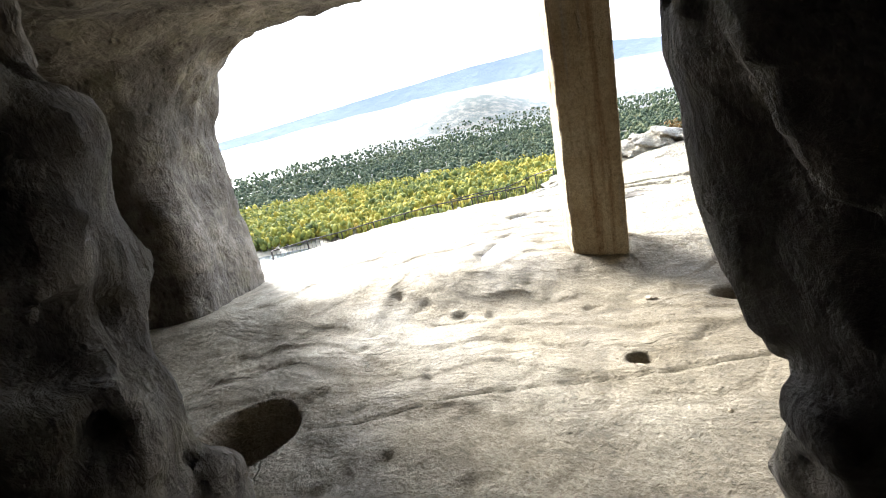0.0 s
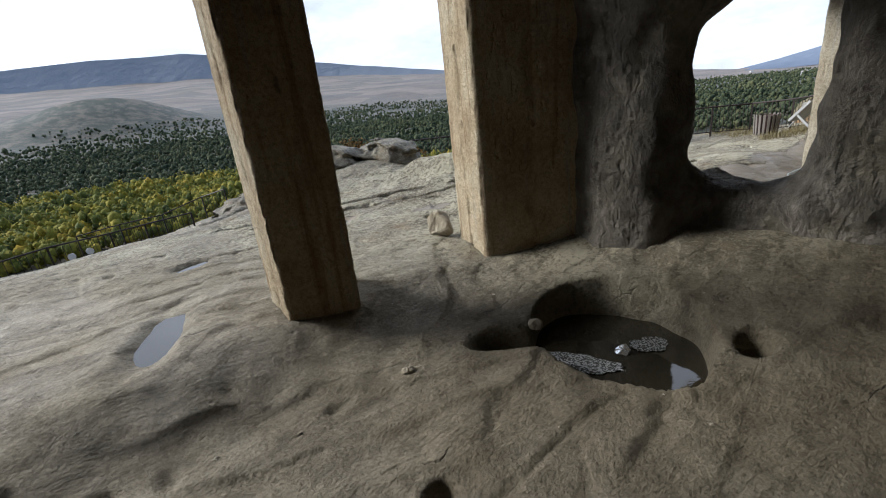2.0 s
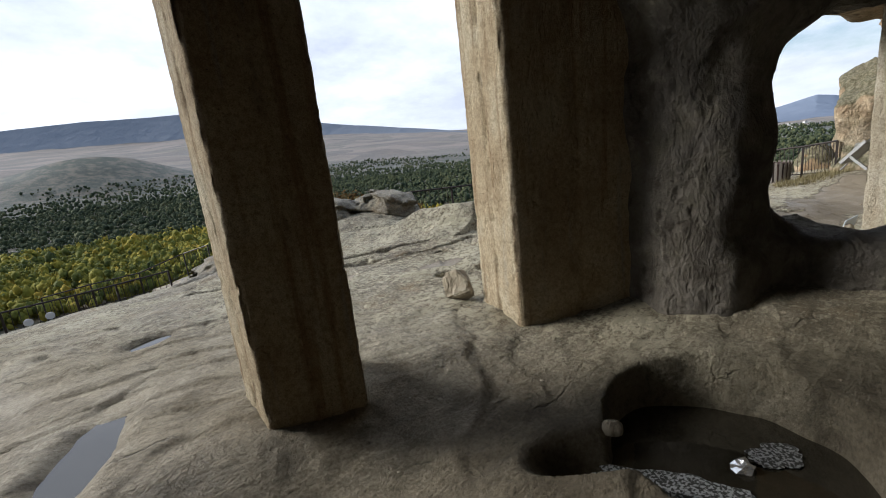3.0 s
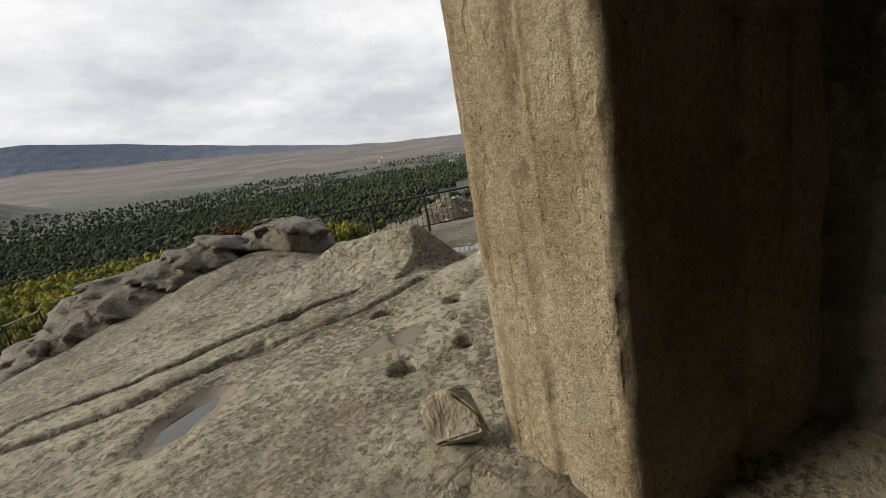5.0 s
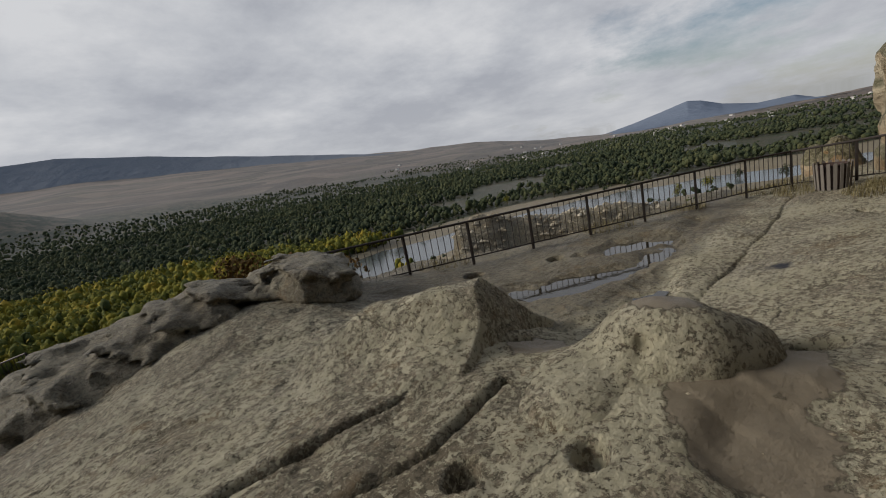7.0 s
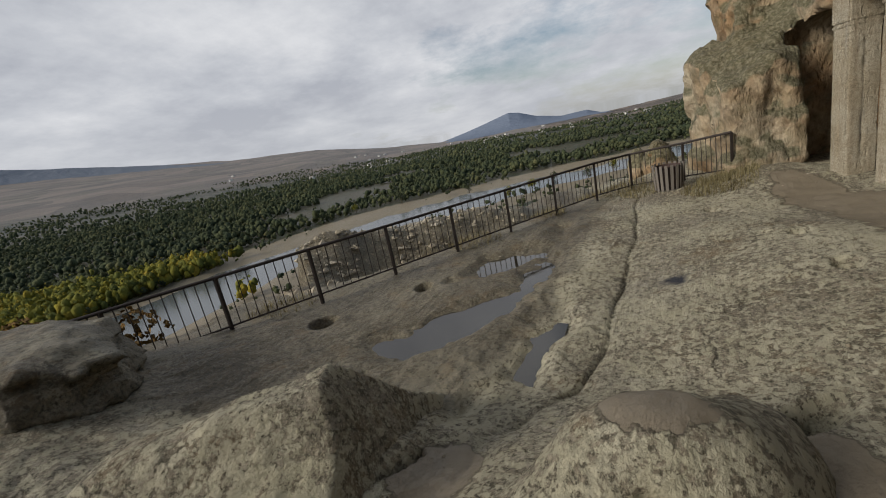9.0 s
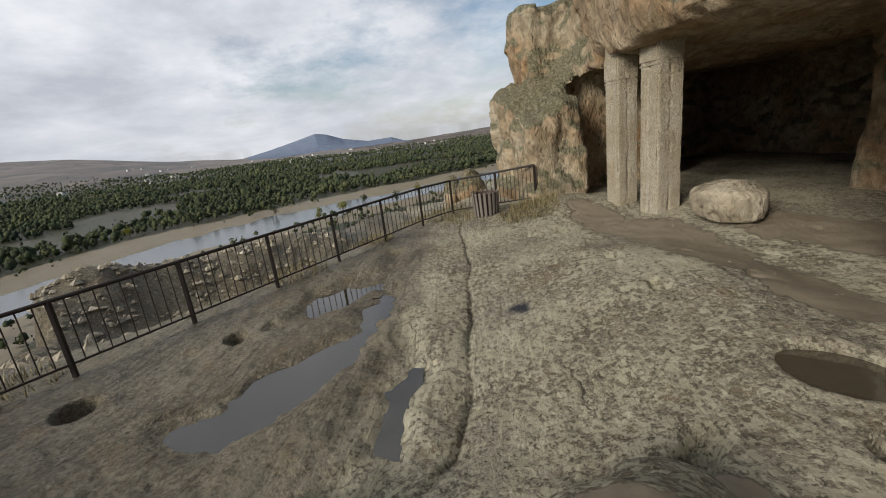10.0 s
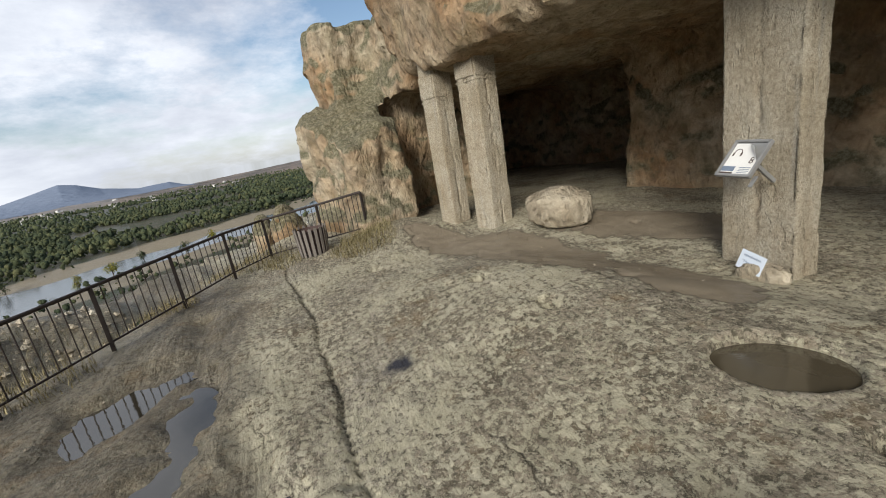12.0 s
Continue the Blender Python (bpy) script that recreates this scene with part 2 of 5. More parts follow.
    bump = m.n("ShaderNodeMixRGB", Fac=m.math("MULTIPLY", silt, 0.85), Color1=relief, Color2=m.math("MULTIPLY", big, 0.6)).outputs[0]
    wet = m.ramp(m.noise(0.8, 4), (0.4, 0.62), (0.6, 0.92))
    wet = m.mix(m.math("MULTIPLY", damp, 0.7), wet, (0.42, 0.42, 0.42))
    wet = m.mix(silt, wet, m.ramp(m.noise(2.0, 5), (0.4, 0.38), (0.6, 0.6)))
    return m.finish(col, wet, bump, 1.0, 0.075)


def rock_material(name, a, b, c, lichen=0.0, soot=0.0, top=False, worn=0.25):
    m = Mat(name)
    big, mid, fine = m.noise(0.7, 6, 0.6), m.noise(4, 8, 0.65, dist=0.5), m.noise(30, 5, 0.7)
    col = m.ramp(big, (0.32, a), (0.5, b), (0.68, c))
    col = m.mix(0.75, col, m.ramp(mid, (0.34, (0.33, 0.31, 0.28)), (0.6, (1, 1, 1))), "MULTIPLY")
    col = m.mix(0.35, col, m.ramp(fine, (0.3, 0.55), (0.7, 1.0)), "MULTIPLY")
    if lichen:
        col = m.mix(m.math("MULTIPLY", m.ramp(m.noise(2.4, 8, 0.7), (0.5, 0.0), (0.62, 1.0)), lichen), col, (0.16, 0.15, 0.07))
        col = m.mix(m.math("MULTIPLY", m.ramp(m.noise(5.0, 8, 0.75), (0.6, 0.0), (0.66, 1.0)), lichen), col, (0.55, 0.5, 0.4))
    if top:
        nz = m.n("ShaderNodeSeparateXYZ", Vector=m.n("ShaderNodeNewGeometry").outputs["Normal"]).outputs["Z"]
        up = m.ramp(m.math("ADD", nz, m.math("MULTIPLY", m.noise(2.5, 6, 0.7), 0.9)), (0.50, 0.0), (0.70, 1.0))
        moss = m.mix(m.ramp(m.noise(16, 6, 0.7), (0.45, 0.0), (0.6, 1.0)), (0.085, 0.085, 0.045), (0.24, 0.225, 0.15))
        col = m.mix(m.math("MULTIPLY", up, 0.85), col, moss)
    if soot:
        col = m.mix(m.math("MULTIPLY", m.ramp(m.noise(1.6, 7, 0.65), (0.46, 0.0), (0.58, 1.0)), soot), col, (0.05, 0.045, 0.04))
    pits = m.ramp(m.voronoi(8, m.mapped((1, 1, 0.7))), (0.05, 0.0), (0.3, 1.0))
    # crevice shade put into the colour of the same pits that the bump sinks
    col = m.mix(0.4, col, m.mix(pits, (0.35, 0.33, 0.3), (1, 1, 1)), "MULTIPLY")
    tool = m.noise(12, 5, 0.6, m.mapped((1, 1, 0.6)))
    bump = m.math("ADD", mid, m.math("ADD", m.math("MULTIPLY", pits, 0.35), m.math("ADD", m.math("MULTIPLY", fine, 0.3), m.math("MULTIPLY", tool, 0.35))))
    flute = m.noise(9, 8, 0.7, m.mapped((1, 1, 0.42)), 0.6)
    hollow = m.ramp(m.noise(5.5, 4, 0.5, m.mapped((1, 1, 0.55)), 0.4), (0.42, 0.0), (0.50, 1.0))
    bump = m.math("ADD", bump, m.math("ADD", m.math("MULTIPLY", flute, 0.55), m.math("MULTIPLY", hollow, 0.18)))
    # worn: how strongly shade is put into the colour of the flutes
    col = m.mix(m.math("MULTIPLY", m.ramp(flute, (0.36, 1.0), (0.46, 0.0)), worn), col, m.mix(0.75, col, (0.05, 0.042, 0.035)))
    return m.finish(col, 0.9, bump, 1.0, 0.085)


def concrete_material(name, stain, low, middle, high):
    m = Mat(name)
    streak = m.noise(3.4, 6, 0.62, m.mapped((2.6, 2.6, 0.14)))
    blotch = m.noise(1.8, 7, 0.62)
    col = m.ramp(blotch, (0.34, low), (0.5, middle), (0.68, high))
    col = m.mix(m.ramp(streak, (0.53, 0.0), (0.66, stain)), col, (0.31, 0.195, 0.10))
    col = m.mix(m.ramp(streak, (0.30, 0.6), (0.40, 0.0)), col, (0.46, 0.44, 0.38))
    grain, coarse = m.noise(140, 4, 0.8), m.noise(34, 6, 0.78)
    stones = m.ramp(m.voronoi(75), (0.12, 1.0), (0.3, 0.0))
    col = m.mix(m.math("MULTIPLY", stones, 0.25), col, (0.55, 0.5, 0.42))
    col = m.mix(0.8, col, m.ramp(grain, (0.34, (0.36, 0.34, 0.31)), (0.58, (1, 1, 1))), "MULTIPLY")
    col = m.mix(0.62, col, m.ramp(coarse, (0.36, (0.40, 0.37, 0.33)), (0.54, (1, 1, 1))), "MULTIPLY")
    holes = m.ramp(m.math("ADD", m.voronoi(30), m.math("MULTIPLY", m.noise(7, 5, 0.7), 0.5)), (0.27, 0.0), (0.36, 1.0))
    col = m.mix(m.math("MULTIPLY", m.math("SUBTRACT", 1.0, holes), 0.8), col, (0.07, 0.055, 0.035))
    bump = m.math("ADD", m.math("MULTIPLY", grain, 0.7), m.math("ADD", m.math("MULTIPLY", holes, 1.0), m.math("MULTIPLY", coarse, 1.2)))
    lump = m.noise(13, 7, 0.7)
    chips_ = m.ramp(m.noise(11, 3, 0.5, m.mapped((1, 1, 0.5))), (0.60, 1.0), (0.66, 0.0))
    bump = m.math("ADD", bump, m.math("ADD", m.math("MULTIPLY", lump, 1.5), m.math("MULTIPLY", chips_, 0.6)))
    col = m.mix(m.math("MULTIPLY", m.ramp(lump, (0.36, 1.0), (0.47, 0.0)), 0.22), col, (0.2, 0.16, 0.1))
    return m.finish(col, 0.93, bump, 1.0, 0.02)


def water_material(name, c, rough=0.03, ripple=0.0, scale=8.0):
    m = Mat(name)
    col = m.mix(m.noise(0.6, 4), tuple(v * 0.7 for v in c), c)
    return m.finish(col, rough, m.noise(scale, 4) if ripple else None, ripple, 0.02, 0.0, 0.9)


def leaf_material(name, *cols):
    m = Mat(name)
    geo = m.n("ShaderNodeNewGeometry")
    isl = geo.outputs["Random Per Island"]
    k = m.math("ADD", m.math("MULTIPLY", isl, 0.22), m.math("ADD", m.math("MULTIPLY", m.noise(0.15, 2, 0.5), 0.5), m.math("MULTIPLY", m.noise(0.022, 4, 0.6), 0.42)))
    n = len(cols)
    col = m.ramp(k, *[(0.36 + 0.42 * i / (n - 1), c) for i, c in enumerate(cols)])
    return m.finish(col, 0.85, m.noise(1.1, 5, 0.75), 1.0, 0.7, spec=0.1)


M_GROUND = ground_material()
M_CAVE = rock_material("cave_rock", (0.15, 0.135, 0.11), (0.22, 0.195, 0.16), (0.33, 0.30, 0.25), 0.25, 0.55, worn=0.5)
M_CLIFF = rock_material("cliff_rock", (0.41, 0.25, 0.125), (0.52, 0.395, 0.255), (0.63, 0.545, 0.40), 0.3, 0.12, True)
M_CONC = concrete_material("board_marked_concrete", 0.75, (0.47, 0.36, 0.22), (0.62, 0.505, 0.33), (0.70, 0.62, 0.45))
M_CONC_PALE = concrete_material("pale_concrete", 0.22, (0.48, 0.41, 0.29), (0.57, 0.50, 0.375), (0.64, 0.59, 0.47))
M_WATER = water_material("pool_water", (0.035, 0.03, 0.02), 0.02, 0.05)
M_MUDWATER = water_material("muddy_water", (0.075, 0.062, 0.04), 0.09, 0.05)
M_RIVER = water_material("river_water", (0.10, 0.115, 0.12), 0.2, 0.4, 0.35)
M_IRON = plain("weathered_iron", (0.055, 0.045, 0.04), 0.55, 0.6)
M_GALV = plain("dull_steel", (0.33, 0.33, 0.32), 0.5, 0.5)
M_PALE = rock_material("pale_boulder", (0.46, 0.38, 0.26), (0.55, 0.48, 0.36), (0.62, 0.56, 0.45))
M_WOOD = plain("grey_slats", (0.17, 0.15, 0.13), 0.8)
M_SIGN = plain("white_panel", (0.72, 0.71, 0.67), 0.4, 0, 0.06)
M_INK = plain("dark_print", (0.07, 0.045, 0.04), 0.6)
M_BLUEINK = plain("grey_blue_print", (0.16, 0.2, 0.26), 0.6)
M_PLAQUE = plain("pale_plaque", (0.55, 0.6, 0.66), 0.35, 0, 0.08)
M_YELLOW = leaf_material("autumn_leaves", (0.055, 0.07, 0.025), (0.14, 0.15, 0.035), (0.27, 0.235, 0.035), (0.38, 0.26, 0.04))
M_GREEN = leaf_material("green_leaves", (0.03, 0.042, 0.027), (0.05, 0.064, 0.036), (0.08, 0.092, 0.045), (0.13, 0.128, 0.06))
M_BARK = plain("bark", (0.1, 0.08, 0.06), 0.9)
def foam_material():
    m = Mat("scum_foam")
    k = m.ramp(m.noise(60, 3, 0.6), (0.48, 0.0), (0.54, 1.0))
    return m.finish(m.mix(k, (0.035, 0.035, 0.03), (0.40, 0.41, 0.41)), 0.35)


M_FOAM = foam_material()
M_STRAW = leaf_material("dry_grass", (0.13, 0.11, 0.055), (0.24, 0.20, 0.10), (0.36, 0.31, 0.18), (0.20, 0.21, 0.07))
M_RUST = leaf_material("rusty_leaves", (0.07, 0.05, 0.02), (0.14, 0.085, 0.03), (0.2, 0.12, 0.04), (0.1, 0.1, 0.04))
M_FOIL = plain("crumpled_foil", (0.85, 0.85, 0.85), 0.2, 0.8)
M_WALLP = plain("house_plaster", (0.66, 0.65, 0.62), 0.8)
M_ROOF = plain("house_roof", (0.36, 0.33, 0.31), 0.8)


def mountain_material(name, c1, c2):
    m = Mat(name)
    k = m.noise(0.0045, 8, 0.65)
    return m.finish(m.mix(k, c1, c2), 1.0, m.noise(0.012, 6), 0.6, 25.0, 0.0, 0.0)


# Blue-grey of the hazy air is put straight into these base colours.
M_RIDGE = mountain_material("hazy_ridge", (0.19, 0.215, 0.255), (0.26, 0.28, 0.315))
M_PEAK = mountain_material("hazy_mountain", (0.16, 0.195, 0.26), (0.21, 0.245, 0.31))

# ---------------------------------------------------------------- numeric tools
_lat = np.random.RandomState(7).rand(32, 32, 32)


def vnoise(x, y, z):
    """Smooth value noise, 0 to 1."""
    xi, yi, zi = np.floor(x).astype(int), np.floor(y).astype(int), np.floor(z).astype(int)
    fx, fy, fz = x - xi, y - yi, z - zi
    fx, fy, fz = [f * f * (3 - 2 * f) for f in (fx, fy, fz)]
    v = 0.0
    for a in (0, 1):
        for b in (0, 1):
            for c in (0, 1):
                w = (fx if a else 1 - fx) * (fy if b else 1 - fy) * (fz if c else 1 - fz)
                v = v + w * _lat[(xi + a) & 31, (yi + b) & 31, (zi + c) & 31]
    return v


def fbm(x, y, z=0.0, s=1.0, octaves=4, rough=0.5):
    """Fractal noise around 0, about -1 to 1."""
    z = z + x * 0
    v, amp, tot = 0.0, 1.0, 0.0
    for o in range(octaves):
        f = s * 2.03 ** o
        v = v + amp * (vnoise(x * f + 3.7 * o, y * f + 1.3 * o, z * f + 9.1 * o) - 0.5)
        tot += amp
        amp *= rough
    return 2 * v / tot


def step(a, b, x):
    t = np.clip((x - a) / (b - a), 0, 1)
    return t * t * (3 - 2 * t)


def bell(x, y, cx, cy, sx, sy, turn=0.0):
    c, s = math.cos(radians(turn)), math.sin(radians(turn))
    u, v = (x - cx) * c + (y - cy) * s, -(x - cx) * s + (y - cy) * c
    return np.exp(-((u / sx) ** 2 + (v / sy) ** 2))


def bowl(x, y, cx, cy, rx, ry, turn=0.0, edge=0.12):
    """1 inside an uneven oval, 0 outside."""
    c, s = math.cos(radians(turn)), math.sin(radians(turn))
    u, v = (x - cx) * c + (y - cy) * s, -(x - cx) * s + (y - cy) * c
    d = np.sqrt((u / rx) ** 2 + (v / ry) ** 2) + 0.12 * fbm(x, y, 0, 2.5, 2)
    return 1 - step(1 - edge / min(rx, ry), 1 + edge / min(rx, ry), d)


def along(x, y, pts):
    """Distance to a line through pts, and how far along it."""
    best, where = np.full(np.shape(x), 1e9), np.zeros(np.shape(x))
    run = 0.0
    for (ax, ay), (bx, by) in zip(pts, pts[1:]):
        ln = math.hypot(bx - ax, by - ay)
        t = np.clip(((x - ax) * (bx - ax) + (y - ay) * (by - ay)) / ln ** 2, 0, 1)
        d = np.hypot(x - ax - t * (bx - ax), y - ay - t * (by - ay))
        where = np.where(d < best, run + t * ln, where)
        best = np.minimum(best, d)
        run += ln
    return best, where


def mesh_of(name, verts, faces, material, smooth=True):
    me = bpy.data.meshes.new(name)
    verts, faces = np.asarray(verts, dtype=np.float32), np.asarray(faces, dtype=np.int32)
    k = faces.shape[1]
    me.vertices.add(len(verts)); me.vertices.foreach_set("co", verts.ravel())
    me.loops.add(faces.size); me.loops.foreach_set("vertex_index", faces.ravel())
    me.polygons.add(len(faces)); me.polygons.foreach_set("loop_start", np.arange(0, faces.size, k, dtype=np.int32))
    me.polygons.foreach_set("use_smooth", np.full(len(faces), smooth))
    me.update(calc_edges=True)
    me.materials.append(material)
    return me


def part(name, bm, material, parent=None, label="", smooth=False):
    me = bpy.data.meshes.new(name)
    bm.to_mesh(me); bm.free()
    me.materials.append(material)
    if smooth:
        me.polygons.foreach_set("use_smooth", np.full(len(me.polygons), True))
    ob = new(name, me)
    ob.parent = parent
    if label:
        tagged(ob, label)
    return ob


def box(bm, cx, cy, cz, sx, sy, sz, m=None, bevel=0.0):
    made = bmesh.ops.create_cube(bm, size=1.0, matrix=(m or Matrix()) @ Matrix.Translation((cx, cy, cz)) @ Matrix.Diagonal((sx, sy, sz, 1)))
    if bevel:
        edges = list({e for v in made["verts"] for e in v.link_edges})
        bmesh.ops.bevel(bm, geom=edges, offset=bevel, segments=2, affect="EDGES")
    return bm


def rod(bm, a, b, r, sides=8):
    a, b = Vector(a), Vector(b)
    m = Matrix.Translation((a + b) / 2) @ (b - a).to_track_quat("Z", "Y").to_matrix().to_4x4()
    bmesh.ops.create_cone(bm, cap_ends=True, segments=sides, radius1=r, radius2=r, depth=(b - a).length, matrix=m)
    return bm

# ---------------------------------------------------------------- ground: one sheet from the cave floor to the horizon
RAIL_A, RAIL_B = (9.3, 10.5), (14.5, 5.35)
RIVER = ((430, -420), (330, -190), (262, -60), (228, 20), (188, 80), (128, 112), (70, 122), (0, 128), (-120, 150), (-400, 260))
POOLS = {  # centre, radii, turn, depth, water level
    "cave_pool": (3.13, 2.77, 0.66, 0.58, 60, 0.5, -0.43),
    "round_pool": (7.33, 3.98, 0.30, 0.22, 20, 0.3, -0.14),
}
CRACK = ((14.2, 4.6), (11.6, 5.15), (9.87, 5.55), (8.97, 5.78), (8.41, 5.98), (7.86, 6.25), (7.3, 6.7))
GULLY = ((12.9, 6.1), (11.2, 6.35), (9.75, 6.42), (8.9, 6.62), (8.1, 6.75), (7.6, 7.1))
PUDDLES = ((11.2, 6.97, 0.85, 0.38, -42), (10.42, 6.62, 0.5, 0.22, -14), (9.2, 7.45, 0.98, 0.44, -46), (8.65, 6.53, 1.1, 0.165, -13))
SILT = ((5.92, 5.55, 0.62, 0.36, 22), (6.5, 5.35, 0.5, 0.3, -10), (5.3, 5.2, 0.3, 0.16, 10), (10.2, 2.7, 1.5, 0.55, -14), (12.0, 2.7, 1.2, 0.4, -10), (8.3, 3.0, 0.8, 0.4, -20), (9.3, 1.2, 1.4, 0.6, 10),
        (4.5, 6.3, 0.3, 0.14, -18), (6.75, 7.0, 0.35, 0.22, -20), (3.35, 7.15, 0.4, 0.2, 20))
FLOOR_CRACK = ((-1.2, 2.75), (0.0, 2.68), (0.7, 2.64), (1.4, 2.58), (2.0, 2.5), (2.5, 2.45))
SLOPE_CRACKS = (((2.2, 8.85), (3.3, 8.37), (4.34, 8.05), (5.2, 7.74), (6.3, 7.4), (6.9, 7.2)), ((2.5, 8.2), (3.2, 7.8), (3.82, 7.62), (4.55, 7.37), (5.14, 7.08), (5.9, 6.95)))
HOLES = ((4.98, 6.75, 0.10), (5.33, 6.17, 0.10), (4.2, 5.95, 0.10), (8.85, 4.0, 0.1), (9.92, 3.82, 0.1), (12.1, 3.95, 0.1), (10.4, 8.15, 0.14),
         (3.37, 1.95, 0.12), (1.27, 2.78, 0.07), (4.65, 5.7, 0.07), (9.4, 9.2, 0.18), (6.75, 4.35, 0.13))

AZ = (-180, -60, -24, 0, 16, 34, 52, 61, 70, 80, 95, 107, 130, 180)
EL_WOOD = (-1, -1, 0.0, 0.5, 0.5, -0.5, -1.6, -2.2, -2.1, -1.9, -2.0, -2.0, -2, -2)     # where the woods end
EL_FIELD = (0, 1, 2.0, 3.6, 3.8, 2.7, 1.1, 0.5, -0.6, -1.2, -1.3, -1.0, 0, 0)             # where the fields end


def rock_z(x, y):
    z = 0.0 * x
    z = z - 0.24 * step(4.95, 4.0, y) * step(4.4, 2.6, x)                                  # worn cave floor
    z = z + 0.16 * step(4.0, 4.9, x) * step(4.2, 3.2, y) * step(6.5, 5.2, x)
    yy = np.maximum(y - 8, 0)
    z = z - (0.11 * yy + 0.004 * np.minimum(yy, 30) ** 2) * step(8.5, 6.0, x)              # open slope to the edge
    z = z - 0.10 * np.maximum(-x - 0.5, 0) * step(5, 8, y) * step(30, 6, -x)
    z = z - 0.38 * step(11.3, 11.9, y + 0.25 * fbm(x, y, 2, 0.9, 3)) * step(5.2, 4.0, x)       # rim of the open slope
    z = z - 0.36 * step(6.2, 8.0, x) * step(3.7, 5.7, y)                                   # terrace behind the railing
    z = z - 0.26 * step(9.0, 12.2, x) * step(5.7, 3.7, y)
    z = z - 0.16 * step(3.4, 2.4, y) * step(5.6, 6.6, x) * step(11.5, 9.5, x)
    z = z + 0.25 * bell(x, y, 13.5, 2.5, 1.2, 0.9) + 0.2 * bell(x, y, 11.5, 1.0, 2.2, 0.9)
    z = z + 0.62 * bell(x, y, 6.5, 11.1, 2.1, 1.5, -12) + 0.1 * bell(x, y, 6.2, 5.8, 0.9, 0.8)
    z = z - 0.07 * bowl(x, y, 5.7, 5.35, 0.5, 0.32, -20, 0.12)
    # cracks, gullies, holes, pools
    jx, jy = x + 0.09 * fbm(x, y, 11, 1.4, 2), y + 0.09 * fbm(x, y, 15, 1.4, 2)
    broken = 0.45 + 0.55 * step(-0.25, 0.2, fbm(x, y, 5, 1.1, 3))
    for c in SLOPE_CRACKS:
        d, _ = along(jx, jy, c)
        z = z - 0.10 * broken * np.exp(-(d / 0.02) ** 2)
        low, _ = along(jx - 0.03, jy - 0.11, c)
        z = z + 0.035 * np.exp(-(low / 0.11) ** 2)                                         # raised lip on the far side
    d, _ = along(jx, jy, CRACK)
    z = z - 0.055 * broken * np.exp(-(d / 0.018) ** 2) - 0.02 * np.exp(-(d / 0.12) ** 2)
    d, _ = along(jx, jy, FLOOR_CRACK)
    z = z - 0.018 * np.exp(-(d / 0.016) ** 2)
    d, _ = along(x, y, GULLY)
    z = z - 0.10 * np.exp(-((d + 0.1 * fbm(x, y, 0, 2, 3)) / 0.16) ** 2)
    for cx, cy, rx, ry, turn in PUDDLES:
        w = bowl(x, y, cx, cy, rx * 1.35, ry * 1.5, turn, 0.25)
        z = z * (1 - 0.8 * w) - 0.36 * 0.8 * w
    for cx, cy, rx, ry, turn in PUDDLES:
        z = z - 0.09 * bowl(x + 0.26 * fbm(x, y, 3, 1.9, 4), y + 0.26 * fbm(x, y, 8, 1.9, 4), cx, cy, rx, ry, turn, 0.14)
    for cx, cy, r in HOLES:
        z = z - 1.5 * r * bowl(x, y, cx, cy, r, r * 0.8, 0, 0.035)
    z = z - 0.16 * bowl(x, y, 7.13, 5.12, 0.24, 0.08, -60, 0.05)
    for cx, cy, rx, ry, turn, deep, _ in POOLS.values():
        z = z - deep * bowl(x, y, cx, cy, rx, ry, turn, 0.05)
    z = z - 0.22 * bowl(x, y, 2.66, 3.28, 0.34, 0.13, -42, 0.06)                              # spout of the cave pool
    z = z - 0.42 * bowl(x, y, -1.68, 2.82, 0.34, 0.34, 0, 0.06)                            # pit in the cave floor
    z = z - 0.11 * bowl(x, y, 0.66, 5.42, 0.46, 0.16, 62, 0.12) - 0.07 * bowl(x, y, 1.4, 7.25, 0.18, 0.1, 20, 0.08) - 0.08 * bowl(x, y, 3.35, 7.15, 0.35, 0.16, 20, 0.12)
    # uneven beds of the stone
    u = (y * 0.88 + x * 0.47) * 2.2 + 1.6 * fbm(x, y, 0, 0.6, 3)
    part_ = u % 1.0
    ledge = step(0.92, 1.0, part_) - part_
    z = z + 0.022 * (ledge + 0.4) * step(-0.15, 0.35, fbm(x, y, 4, 0.6, 2)) * step(9.5, 7.5, x)
    u2 = (y * 0.9 - x * 0.35) * 0.9 + 1.5 * fbm(x, y, 7, 0.6, 4)
    p2 = u2 % 1.0
    z = z + 0.018 * (step(0.95, 1.0, p2) - p2 + 0.4) * step(0.0, 0.35, fbm(x, y, 9, 0.8, 2)) * step(11, 8, x)
    t3 = 5.5 * fbm(x + 0.1 * fbm(x, y, 3, 2.5, 2), y, 12, 0.55, 4, 0.45)
    p3 = t3 % 1.0
    z = z + 0.013 * (p3 - step(0.94, 1.0, p3) - 0.45) * step(-0.3, 0.2, fbm(x, y, 14, 0.5, 2)) * step(9.5, 6.0, x)   # low scarps
    pock = np.maximum(fbm(x, y, 6, 3.2, 2) - 0.55, 0)
    return z + 0.06 * fbm(x, y, 0, 0.8, 4) + 0.022 * fbm(x, y, 2, 5, 4) - 0.16 * pock


